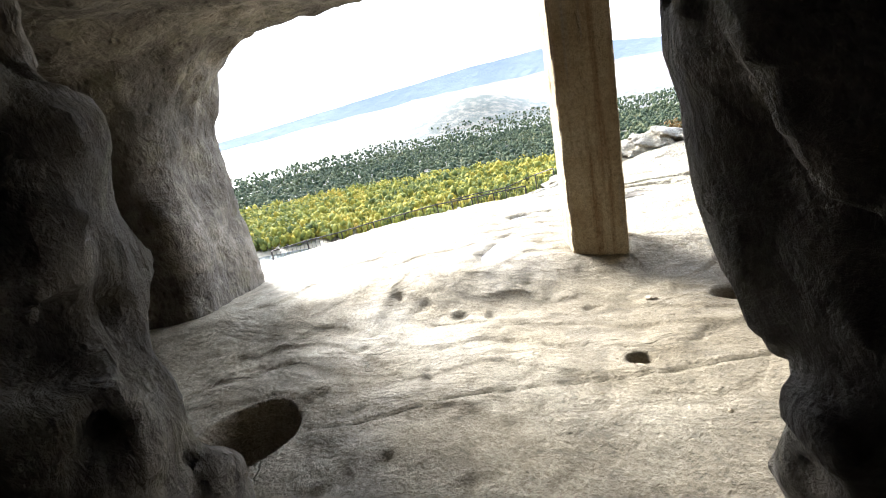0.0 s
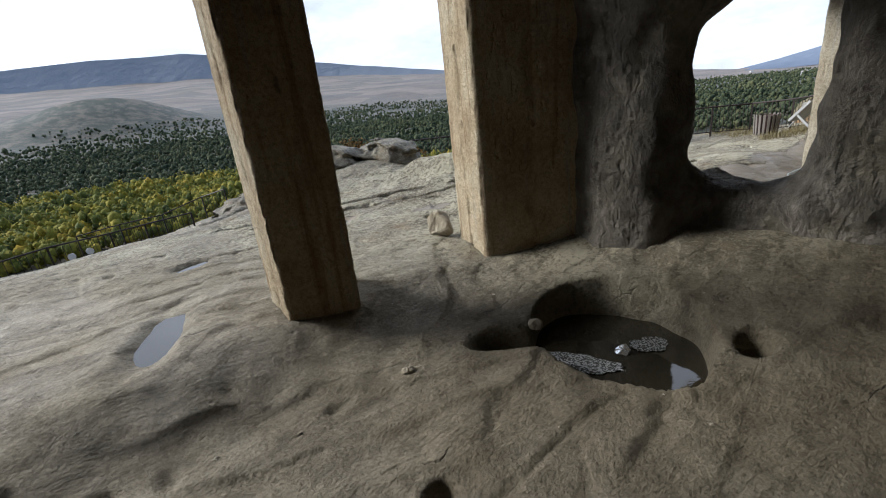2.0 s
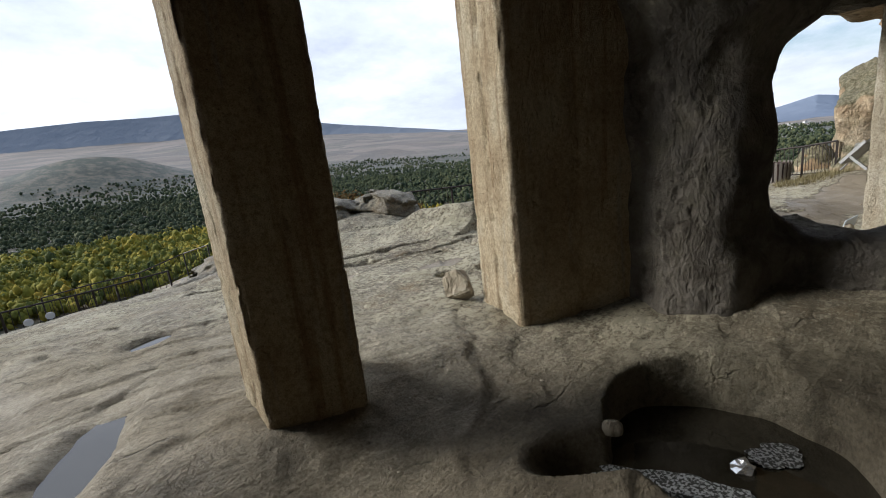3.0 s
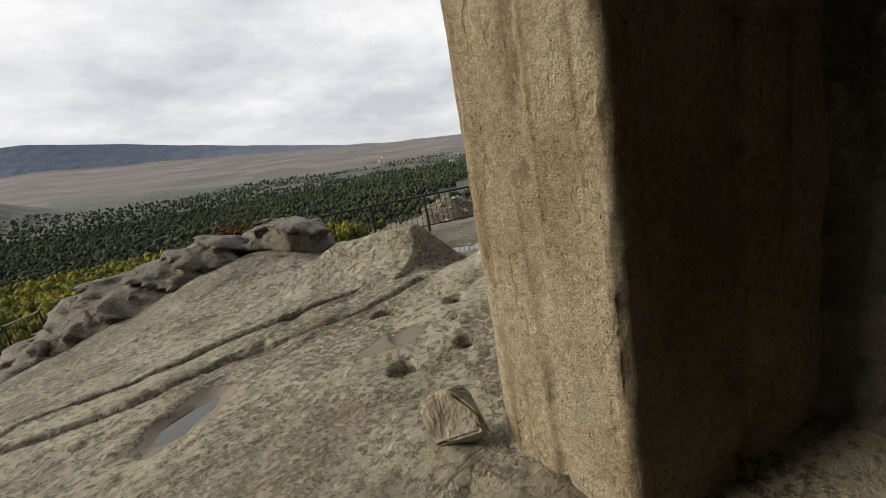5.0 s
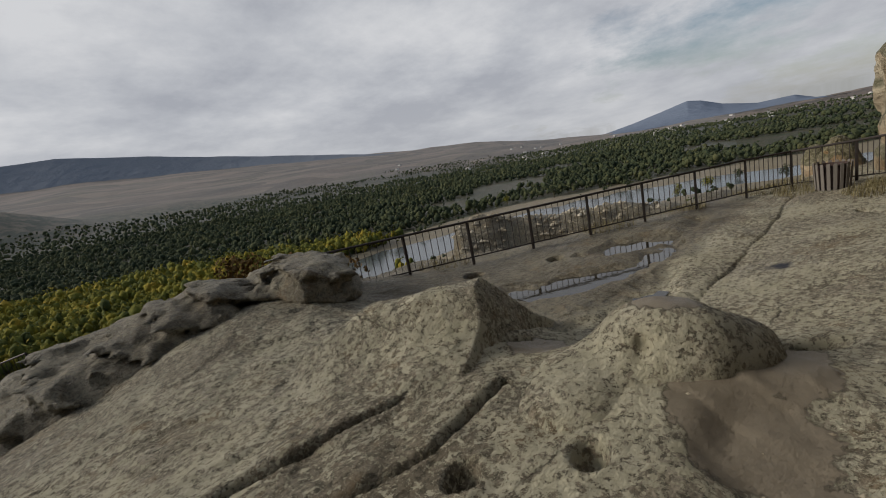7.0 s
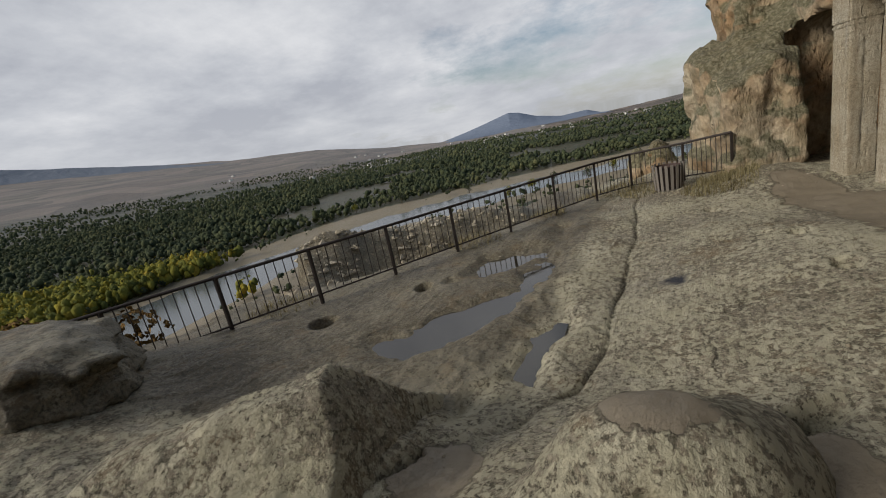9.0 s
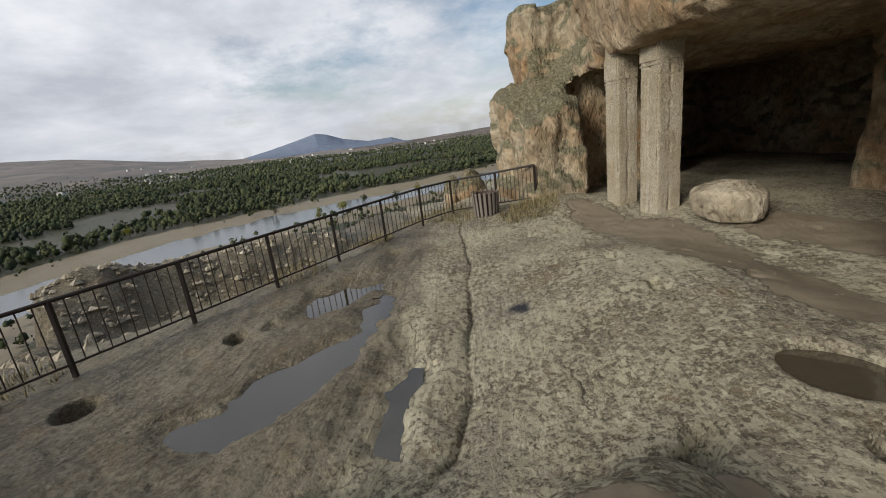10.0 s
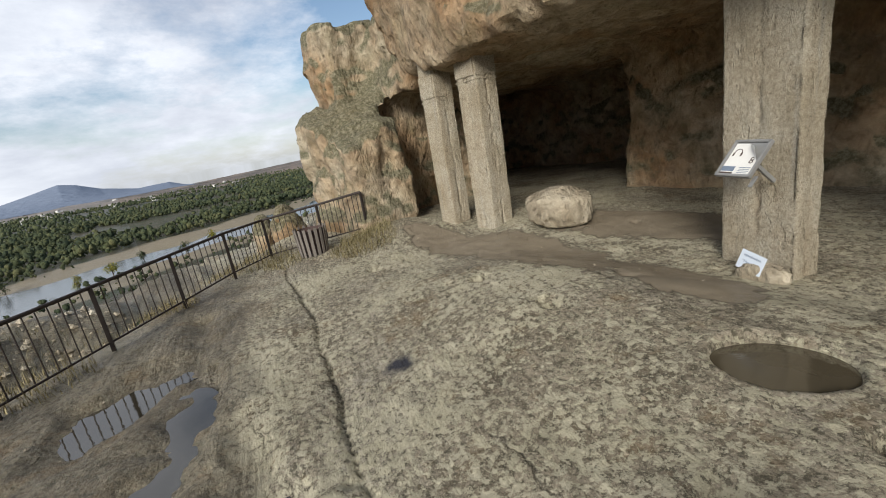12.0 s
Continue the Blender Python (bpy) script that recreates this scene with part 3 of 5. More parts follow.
def ground_z(x, y):
    x, y = np.asarray(x, dtype=float), np.asarray(y, dtype=float)
    near = rock_z(x, y)
    # drop to the valley beyond the edge
    s = (x - RAIL_A[0]) * 0.703 + (y - RAIL_A[1]) * 0.711
    a = (x - RAIL_A[0]) * 0.711 - (y - RAIL_A[1]) * 0.703
    spur = step(-0.8, 4.2, a + 0.8 * fbm(x, y, 0, 0.4, 3))                                        # rubble spur outside the railing
    west = np.maximum((x - 8.9) * 0.965 + (y - 11.9) * 0.26, y - 23.5 + 0.12 * x)
    edge = np.maximum(np.minimum(s - 0.9 - 8.0 * spur, west), y - 40)
    edge = np.maximum(edge, -x - 30) + 0.5 * fbm(x, y, 0, 0.25, 4)
    d = np.maximum(edge, 0)
    drop = 30 * (1 - np.exp(-d / 13.0))
    crag = fbm(x, y, 1, 0.5, 5, 0.6)
    z = near - drop
    z = z + spur * (-2.0 * step(0.3, 3.2, s) + (1.95 - 0.1 * a + 0.6 * fbm(x, y, 5, 0.5, 3)) * np.exp(-((s - 6.4) / 1.7) ** 2) + 0.45 * crag * step(0.5, 2.5, s)) * step(60, 30, s)
    z = z + step(2, 12, d) * step(70, 20, d) * 1.6 * fbm(x, y, 1, 0.2, 5, 0.6)
    # valley, fields and rising land
    r = np.hypot(x - 3, y - 5)
    az = np.degrees(np.arctan2(x - 3, y - 5))
    z1 = 1.6 + 900 * np.tan(np.radians(np.interp(az, AZ, EL_WOOD))) - 6
    z2 = 1.6 + 2600 * np.tan(np.radians(np.interp(az, AZ, EL_FIELD)))
    far = np.interp(r, (0, 1), (-30, -30)) + 0 * r
    far = far + (z1 + 30) * step(330, 1150, r) + (z2 - z1) * np.clip((r - 1000) / 1600, 0, 3)
    rug = 1 + 0.22 * fbm(x, y, 2, 0.005, 4, 0.5)
    far = far + rug * (50 * bell(x, y, 150, 1000, 130, 110, 0) + 30 * bell(x, y, 20, 960, 150, 90))
    far = far + step(900, 1600, r) * 16 * fbm(x, y, 0, 0.004, 4)
    w = step(25, 75, d)
    south = step(-20, -60, y) * step(40, 10, x)
    z = z * (1 - w) + far * w
    z = z * (1 - south) + (12 + near * 0) * south
    rd, _ = along(x, y, RIVER)
    wide = 15 + 7 * fbm(x, y, 0, 0.02, 2)
    return z - np.where(r > 55, 2.2 * step(wide + 9, wide - 3, rd), 0)


def spread(lo, hi, h, far, k=1.07):
    """Even steps from lo to hi, growing steps outside up to far."""
    a = list(np.arange(lo, hi, h))
    s, v = h, hi
    while v < far:
        a.append(v); s *= k; v += s
    s, v, b = h, lo, []
    while v > -far:
        s *= k; v -= s; b.append(v)
    return np.array(b[::-1] + a)


gx, gy = spread(-2.2, 14.4, 0.026, 4700, 1.078), spread(1.3, 10.2, 0.026, 4700, 1.078)
X, Y = np.meshgrid(gx, gy)
Z = ground_z(X, Y)
nx, ny = len(gx), len(gy)
idx = np.arange(nx * ny).reshape(ny, nx)
quads = np.stack([idx[:-1, :-1], idx[:-1, 1:], idx[1:, 1:], idx[1:, :-1]], -1).reshape(-1, 4)
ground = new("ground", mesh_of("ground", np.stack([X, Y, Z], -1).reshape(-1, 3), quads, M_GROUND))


def lay(ob, name, values):
    """A value at each vertex, for a material to read."""
    a = ob.data.attributes.new(name, "FLOAT", "POINT")
    a.data.foreach_set("value", np.asarray(values, dtype=np.float32).ravel())


def silt_at(x, y):
    v = 0.0 * x
    for cx, cy, rx, ry, turn in SILT:
        v = np.maximum(v, bell(x, y, cx, cy, rx * 1.2, ry * 1.2, turn))
    return v


def crack_dark_at(x, y):
    jx, jy = x + 0.09 * fbm(x, y, 11, 1.4, 2), y + 0.09 * fbm(x, y, 15, 1.4, 2)
    v = 0.0 * x
    for c, w in ((SLOPE_CRACKS[0], 0.022), (SLOPE_CRACKS[1], 0.017), (CRACK, 0.009), (FLOOR_CRACK, 0.009)):
        v = np.maximum(v, np.exp(-(along(jx, jy, c)[0] / w) ** 2))
    return v


def damp_at(x, y):
    """Rock that stays wet: the railing side of the long crack, and the low ground past the slope."""
    past = y - np.interp(x, [p[0] for p in CRACK[::-1]], [p[1] for p in CRACK[::-1]])
    return np.maximum(0.75 * step(0.1, 1.1, past) * step(6.8, 7.6, x) * step(0.0, 2.0, x), np.maximum(0.9 * step(10.6, 11.8, y), 0.5 * step(8.5, 10.5, y)))


lay(ground, "silt", silt_at(X, Y))
lay(ground, "damp", damp_at(X, Y))
lay(ground, "bank", step(54, 30, along(X, Y, RIVER)[0]))
lay(ground, "crack_dark", crack_dark_at(X, Y))
tagged(ground, "bare worn tan sandstone with cracks, hollows and lichen, falling to a river valley", "ground", kind="structure")


def height(x, y):
    return float(ground_z(np.array([x]), np.array([y]))[0])


def water_sheet(name, outline, z, material, label):
    bm = bmesh.new()
    bm.faces.new([bm.verts.new((x, y, z)) for x, y in outline])
    ob = part(name, bm, material)
    return tagged(ob, label, "water", kind="structure")


def oval(cx, cy, rx, ry, turn, n=28, grow=1.12):
    c, s = math.cos(radians(turn)), math.sin(radians(turn))
    return [(cx + grow * (rx * math.cos(a) * c - ry * math.sin(a) * s), cy + grow * (rx * math.cos(a) * s + ry * math.sin(a) * c))
            for a in (2 * math.pi * i / n for i in range(n))]


cx, cy, rx, ry, turn, deep, level = POOLS["cave_pool"]
water_sheet("pool_water", oval(cx, cy, rx, ry, turn), level, M_WATER, "still dark water in a rock-cut basin")
cx, cy, rx, ry, turn, deep, level = POOLS["round_pool"]
water_sheet("pool_water", oval(cx, cy, rx, ry, turn, 28, 1.2), min(height(x, y) for x, y in oval(cx, cy, rx, ry, turn, 40, 1.24)) - 0.012, M_MUDWATER, "muddy water in a small round basin")
def puddle(cx, cy, rx, ry, turn, label):
    rim = min(height(x, y) for x, y in oval(cx, cy, rx, ry, turn, 40, 1.22))
    water_sheet("puddle", oval(cx, cy, rx, ry, turn, 40, 1.22), max(rim - 0.003, height(cx, cy) + 0.012), M_WATER, label)


for p in PUDDLES:
    puddle(*p, "shallow rain puddle on the stone terrace")
puddle(1.4, 7.25, 0.18, 0.1, 20, "small bright rain puddle on the sloping rock")
puddle(0.66, 5.42, 0.46, 0.16, 62, "shallow rain puddle on the sloping rock")
puddle(3.35, 7.15, 0.27, 0.12, 20, "shallow rain puddle on the sloping rock")


def river():
    pts = [Vector(p) for p in RIVER]
    left, right = [], []
    for i, p in enumerate(pts):
        t = (pts[min(i + 1, len(pts) - 1)] - pts[max(i - 1, 0)]).normalized()
        n = Vector((-t.y, t.x))
        left.append(p + 36 * n); right.append(p - 36 * n)
    bm = bmesh.new()
    lv, rv = [[bm.verts.new((p.x, p.y, -31.0)) for p in side] for side in (left, right)]
    for i in range(len(pts) - 1):
        bm.faces.new((lv[i], rv[i], rv[i + 1], lv[i + 1]))
    return tagged(part("river_water", bm, M_RIVER), "broad pale grey river winding through the valley", "river", kind="structure")


river()

# ---------------------------------------------------------------- rock masses, as the surface of a solid
def surface(f, lo, hi, h):
    """The zero surface of f (negative inside) on a grid, as vertices and quads."""
    ax = [np.arange(a, b + h, h) for a, b in zip(lo, hi)]
    G = np.meshgrid(*ax, indexing="ij")
    v = f(*G)
    inside = v < 0
    n = [len(a) - 1 for a in ax]
    corners = [(i, j, k) for i in (0, 1) for j in (0, 1) for k in (0, 1)]
    cut = lambda arr, o: arr[o[0]:o[0] + n[0], o[1]:o[1] + n[1], o[2]:o[2] + n[2]]
    total = sum(cut(inside, o).astype(np.int8) for o in corners)
    cells = (total > 0) & (total < 8)
    ids = np.full(cells.shape, -1)
    where = np.argwhere(cells)
    ids[cells] = np.arange(len(where))
    acc, cnt = np.zeros((len(where), 3)), np.zeros(len(where))
    for a in corners:
        for k in range(3):
            if a[k]:
                continue
            b = list(a); b[k] = 1
            va, vb = cut(v, a)[cells], cut(v, tuple(b))[cells]
            hit = (va < 0) != (vb < 0)
            t = np.where(hit, va / np.where(hit, va - vb, 1), 0)
            p = np.tile(np.array(a, float), (len(where), 1)); p[:, k] = t
            acc += p * hit[:, None]; cnt += hit
    verts = (where + acc / cnt[:, None]) * h + np.array(lo)
    faces = []
    for k in range(3):
        i, j = [(1, 2), (2, 0), (0, 1)][k]
        sl0 = [slice(None)] * 3; sl1 = [slice(None)] * 3
        sl0[k], sl1[k] = slice(0, -1), slice(1, None)
        a, b = inside[tuple(sl0)], inside[tuple(sl1)]
        e = np.argwhere(a != b)
        ok = (e[:, i] > 0) & (e[:, j] > 0) & (e[:, i] < n[i]) & (e[:, j] < n[j])
        e = e[ok]
        flip = a[tuple(e.T)]
        quad = []
        for di, dj in ((-1, -1), (0, -1), (0, 0), (-1, 0)):
            q = e.copy(); q[:, i] += di; q[:, j] += dj
            quad.append(ids[tuple(q.T)])
        quad = np.stack(quad, -1)
        quad[~flip] = quad[~flip][:, ::-1]
        faces.append(quad)
    faces = np.concatenate(faces)
    # keep the large connected pieces only
    lab = np.arange(len(verts))
    for _ in range(400):
        low = lab[faces].min(1)
        nxt = lab.copy()
        for c in range(4):
            np.minimum.at(nxt, faces[:, c], low)
        nxt = nxt[nxt]
        if (nxt == lab).all():
            break
        lab = nxt
    size = np.bincount(lab[faces[:, 0]], minlength=len(verts))
    faces = faces[size[lab[faces[:, 0]]] > 1500]
    used, inv = np.unique(faces, return_inverse=True)
    return verts[used], inv.reshape(-1, 4)


def smin(a, b, k):
    h = np.clip(0.5 + 0.5 * (b - a) / k, 0, 1)
    return b * (1 - h) + a * h - k * h * (1 - h)


def smax(a, b, k):
    return -smin(-a, -b, k)


def block(x, y, z, lo, hi, r=0.1):
    """Rounded box."""
    q = [np.abs(p - (a + b) / 2) - ((b - a) / 2 - r) for p, a, b in zip((x, y, z), lo, hi)]
    out = np.sqrt(sum(np.maximum(k, 0) ** 2 for k in q))
    return out + np.minimum(np.maximum(np.maximum(q[0], q[1]), q[2]), 0) - r


def egg(x, y, z, c, r):
    k = np.sqrt(sum(((p - a) / b) ** 2 for p, a, b in zip((x, y, z), c, r)))
    return (k - 1) * min(r)


def cave_shape(x, y, z):
    rough = 0.10 * fbm(x, y, z * 0.8, 1.4, 3) + 0.05 * fbm(x, y, z, 5, 3) - 0.06 * np.abs(fbm(x, y, z * 0.6, 3.2, 3)) + 0.02
    wx, wy = x + 0.12 * fbm(x, y, z, 0.9, 2), y + 0.12 * fbm(y, z, x, 0.9, 2)
    # roof with its open front
    front = np.interp(x, (-6, 1.5, 3.7, 5, 8), (7.0, 5.45, 5.25, 4.3, 3.6))
    roof = smax(2.72 + 0.10 * (y - 1) - z, wy - front, 0.5)
    # outer pier on the west, and the west wall with a low niche
    s = smin(roof, block(wx, wy, z, (-8, 5.1, -3), (-2.95, 6.9, 6), 0.35), 1.7)
    west = wx + 3.75 + 0.2 * (z - 1)
    west = smax(west, wy - 6.5, 0.2)
    west = smax(west, -block(x, y, z, (-4.6, 4.1, -0.4), (-3.1, 5.3, 0.8), 0.12), 0.08)
    s = smin(s, west, 0.35)
    # inner wall with the doorway
    wall = np.abs(wy - (1.05 - 0.30 * step(0.0, 0.9, x))) - 0.32
    door = smax(smax(wx - np.interp(z, (0.4, 0.75, 1.05, 1.34, 1.73, 2.6), (0.84, 0.75, 0.64, 0.58, 0.50, 0.26)), -(wx + 0.84 - 0.04 * np.abs(z - 0.9)), 0.3), z - 2.6, 0.5)
    wall = smax(wall, -door, 0.25)
    wall = wall + 0.075 * step(0.08, 0.35, fbm(x, y, z * 0.55, 3.2, 3)) + 0.045 * step(0.1, 0.3, fbm(x, y, z * 0.6, 6.5, 2)) - 0.01
    wall = wall - 0.075 * np.abs(fbm(x, y, z * 0.4, 4.2, 3)) + 0.035
    wall = smax(wall, -egg(x, y, z, (-0.86, 0.84, 1.34), (0.17, 0.14, 0.14)), 0.04)
    wall = smax(wall, -egg(x, y, z, (-0.88, 1.02, 2.0), (0.24, 0.24, 0.15)), 0.05)
    wall = smax(wall, -egg(x, y, z, (0.84, 0.86, 1.3), (0.17, 0.11, 0.27)), 0.04)
    wall = smax(wall, -egg(x, y, z, (0.78, 0.88, 0.74), (0.08, 0.06, 0.06)), 0.03)
    s = smin(s, wall, 0.3)
    # chamber in which the walk begins
    room = block(wx, wy, z, (-1.5, -1.9, -3), (1.5, 1.2, 2.5), 0.4)
    s = smin(s, smax(-room, wy - 1.0, 0.2), 0.1)
    # east: natural pier, low sill, window and the wall beside it
    pier = np.hypot(wx - 4.72, wy - 3.28) - 0.40 - 0.13 * step(0.6, -0.1, z) - 0.5 * step(1.7, 2.6, z) + 0.06 * step(1.25, 1.6, z)
    s = smin(s, pier, 0.3)
    s = smin(s, block(wx, wy, z, (4.3, 3.3, -2), (4.9, 4.1, 4), 0.2), 0.2)
    s = smin(s, block(wx, wy, z, (4.75, 1.5, -2), (5.5, 3.2, 0.50), 0.18), 0.25)
    s = smin(s, block(wx, wy, z, (4.75, -4, -2), (5.6, 2.02 + 0 * 1, 4), 0.25), 0.3)
    s = smin(s, block(wx, wy, z, (4.55, 1.2, 2.12), (5.9, 3.6, 4), 0.3), 0.3)
    return s + rough * step(-0.9, -0.3, z)


def cliff_shape(x, y, z):
    rough = 0.13 * fbm(x, y, z, 0.9, 4, 0.55) + 0.06 * fbm(x, y, z, 4, 3) - 0.10 * np.abs(fbm(x, y, z, 1.5, 3)) + 0.07 * step(0.15, 0.45, fbm(x, y, z * 0.8, 2.2, 2)) + 0.03
    wx, wy = x + 0.2 * fbm(x, y, z, 0.6, 2), y + 0.16 * fbm(y, z, x, 0.6, 2)
    # brow over the columns: bulges out, then leans back
    lip = np.interp(x, (5, 7.5, 9, 11, 12.5, 13.6, 20), (3.6, 3.3, 2.6, 2.35, 2.25, 2.0, 1.2))
    brow = wy - lip - 0.25 * np.clip(z - 2.6, 0, 1.2) + 0.15 * np.clip(z - 4.5, 0, 5)
    mass = smax(brow, 2.42 - z + 0.0 * x, 0.3)
    side = wx - 13.25 - 0.5 * (z - 2.0)
    mass = smax(mass, side, 0.3)
    # body of the cliff behind, hollowed by two rooms
    body = np.maximum(wy - 1.0, smax(side - 1.2, wx - 15.2, 0.3) * (z > 3.2) + (wx - 18.9) * (z <= 3.2))
    hall = block(wx, wy, z, (5.6, -1.5, -3), (13.9, 4.5, 2.62), 0.5)
    inner = smin(block(wx, wy, z, (11.45, -6, -3), (15.0, -0.5, 2.35), 0.6), block(wx, wy, z, (12.5, -3, -3), (14.9, 1.2, 2.35), 0.4), 0.2)
    body = smax(smax(body, -hall, 0.3), -inner, 0.25)
    s = smin(mass, body, 0.3)
    # buttress at the end, with a shoulder and a foot
    b = smin(block(wx, wy, z, (15.5, -3, -2), (16.9, 2.45, 4.1), 0.3), block(wx, wy, z, (14.0, -3, -2), (16.2, 1.55, 4.1), 0.3), 0.25)
    shoulder = block(wx, wy + 0.13 * np.maximum(1.5 - z, 0), z, (14.0, -1, -2), (16.5, 3.08, 3.0), 0.25)
    b = smin(b, smax(shoulder, (z - 2.05 - 0.42 * (x - 14.3) + 0.45 * (wy - 1.8)) * 0.8, 0.12), 0.05)
    b = smax(b, -egg(x, y, z, (14.75, 3.4, 1.0), (0.28, 0.42, 0.8)), 0.12)
    b = smax(b, -egg(x, y, z, (15.6, 3.4, 0.8), (0.25, 0.4, 0.9)), 0.12)
    b = smax(b, -egg(x, y, z, (13.9, 2.6, 1.2), (0.22, 0.6, 1.7)), 0.12)
    b = smin(b, block(wx, wy, z, (14.1, 1, -2), (16.6, 3.0, 0.18), 0.2), 0.2)
    b = b - 0.08 * np.abs(fbm(x, y, z * 0.4, 1.3, 3)) + 0.06 * step(0.1, 0.4, fbm(x, y, z, 2.6, 2)) + 0.05
    b = smin(b, egg(wx, wy, z, (17.4, 3.4, -0.5), (0.7, 0.5, 1.0)), 0.3)
    b = smin(b, egg(wx, wy, z, (18.3, 3.9, -0.7), (0.3, 0.3, 1.1)), 0.2)
    s = smin(s, b, 0.12)
    s = smax(s, -block(wx, wy, z, (13.1, -2.2, -3), (15.3, 1.75, 2.35), 0.35), 0.12)
    s = smax(s, -block(wx, wy, z, (12.6, -5.6, -3), (18.3, -1.2, 2.3), 0.4), 0.15)
    return s + rough - 0.07 * np.abs(fbm(x, y, z * 0.7, 2.6, 4)) + 0.05 * step(0.1, 0.25, fbm(x, y, z, 1.3, 3))


def rock_mass(name, f, lo, hi, h, material, label, roof_z):
    v, q = surface(f, lo, hi, h)
    e1, e2 = v[q[:, 2]] - v[q[:, 0]], v[q[:, 3]] - v[q[:, 1]]
    nrm = np.cross(e1, e2)
    nrm /= np.linalg.norm(nrm, axis=1)[:, None] + 1e-9
    mid = v[q].mean(1)
    top = (nrm[:, 2] < -0.55) & (mid[:, 2] > roof_z)
    for nm, pick, lab in ((name, ~top, label), ("ceiling", top, "low uneven rock-cut ceiling of the cave")):
        used, inv = np.unique(q[pick], return_inverse=True)
        ob = new(nm, mesh_of(nm, v[used], inv.reshape(-1, 4), material))
        tagged(ob, lab, "ceiling" if nm == "ceiling" else "rock wall", kind="structure")


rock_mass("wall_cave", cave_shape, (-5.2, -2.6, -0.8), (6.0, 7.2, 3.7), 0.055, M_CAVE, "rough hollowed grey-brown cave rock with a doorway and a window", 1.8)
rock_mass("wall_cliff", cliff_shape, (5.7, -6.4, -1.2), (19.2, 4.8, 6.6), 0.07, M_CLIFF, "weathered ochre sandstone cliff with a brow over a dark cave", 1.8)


def outcrop_shape(x, y, z):
    tilt = (z + 0.22 * x - 0.25 * y) * 3.2 + 0.8 * fbm(x, y, z, 0.9, 3)
    bed = tilt % 1.0
    n = 0.26 * fbm(x, y, z * 1.6, 0.9, 5, 0.62) + 0.11 * np.abs(fbm(x, y, z * 0.45, 2.2, 3)) - 0.07 - 0.10 * np.abs(fbm(x, y, z * 1.5, 1.8, 3)) + 0.05 * fbm(x, y, z * 2.0, 7, 3) + 0.13 * (bed - step(0.8, 1.0, bed)) - 0.14 * (1 - np.abs(fbm(x, y, z, 1.1, 4))) + 0.10
    wx, wy = x + 0.35 * fbm(x, y, z, 0.8, 2), y + 0.35 * fbm(y, z, x, 0.8, 2)
    s = egg(wx, wy, z, (7.25, 11.1, -0.55), (0.95, 1.0, 1.30))
    s = smax(s, z - 0.50 - 0.12 * (x - 7), 0.08)
    s = smin(s, egg(wx, wy, z, (6.05, 11.6, -0.75), (1.35, 1.05, 1.30)), 0.25)
    s = smin(s, egg(wx, wy, z, (5.1, 12.0, -1.0), (1.35, 1.1, 1.22)), 0.25)
    s = smin(s, egg(wx, wy, z, (4.2, 12.7, -1.4), (1.2, 1.0, 1.08)), 0.2)
    s = smax(s, -egg(x, y, z, (6.33, 10.3, 0.12), (0.17, 0.25, 0.13)), 0.05)
    s = smax(s, -egg(x, y, z, (7.6, 10.7, 0.35), (0.3, 0.5, 0.2)), 0.1)
    return s + n


def rim_shape(x, y, z):
    """Undercut lip of rock along the rim of the slope."""
    wx, wy = x + 0.25 * fbm(x, y, z, 1.3, 3), y + 0.25 * fbm(y, z, x, 1.3, 3)
    z = z + 0.18
    s = egg(wx, wy, z, (2.75, 11.25, -0.42), (0.45, 0.28, 0.24))
    for c, r in (((3.35, 11.55, -0.38), (0.5, 0.3, 0.24)), ((3.95, 12.1, -0.33), (0.45, 0.4, 0.36)), ((2.1, 11.35, -0.5), (0.4, 0.25, 0.18))):
        s = smin(s, egg(wx, wy, z, c, r), 0.12)
    s = smax(s, -egg(x, y, z, (3.1, 11.0, -0.58), (0.6, 0.25, 0.14)), 0.05)
    s = smax(s, -egg(x, y, z, (3.95, 11.7, -0.2), (0.22, 0.2, 0.14)), 0.05)
    return s + 0.10 * fbm(x, y, z * 1.5, 2.0, 4) - 0.05 * np.abs(fbm(x, y, z * 1.5, 4, 3))


def fin_shape(x, y, z):
    n = 0.045 * fbm(x, y, z, 2.2, 4) + 0.03 * np.abs(fbm(x, y, z, 5, 3))
    side = (x - 6.93) * 0.85 + (y - 7.64) * 0.53 + 0.05 * fbm(x, y, 3, 2.5, 2)             # beyond the sharp edge
    ridge = 0.51 - 0.14 * np.maximum(y - 7.64, 0)
    d = np.maximum(-side - 0.16, 0)
    west = ridge - 0.27 * (1 - np.exp(-(d / 0.24) ** 2)) - 0.24 * np.maximum(d - 0.12, 0)
    lee = ridge - 2.0 * np.maximum(side, 0) + 0.7 * np.maximum(side - 0.22, 0)
    south = 0.53 - 2.1 * np.maximum(7.60 - y - 0.10 * (6.93 - x) + 0.06 * fbm(x, z, y, 3, 2), 0)
    north = 0.50 - 0.8 * np.maximum(y - 8.45, 0)
    top = smin(np.minimum(np.minimum(west, lee), south), north, 0.08)
    return (z - top) * 0.5 + 0.6 * n


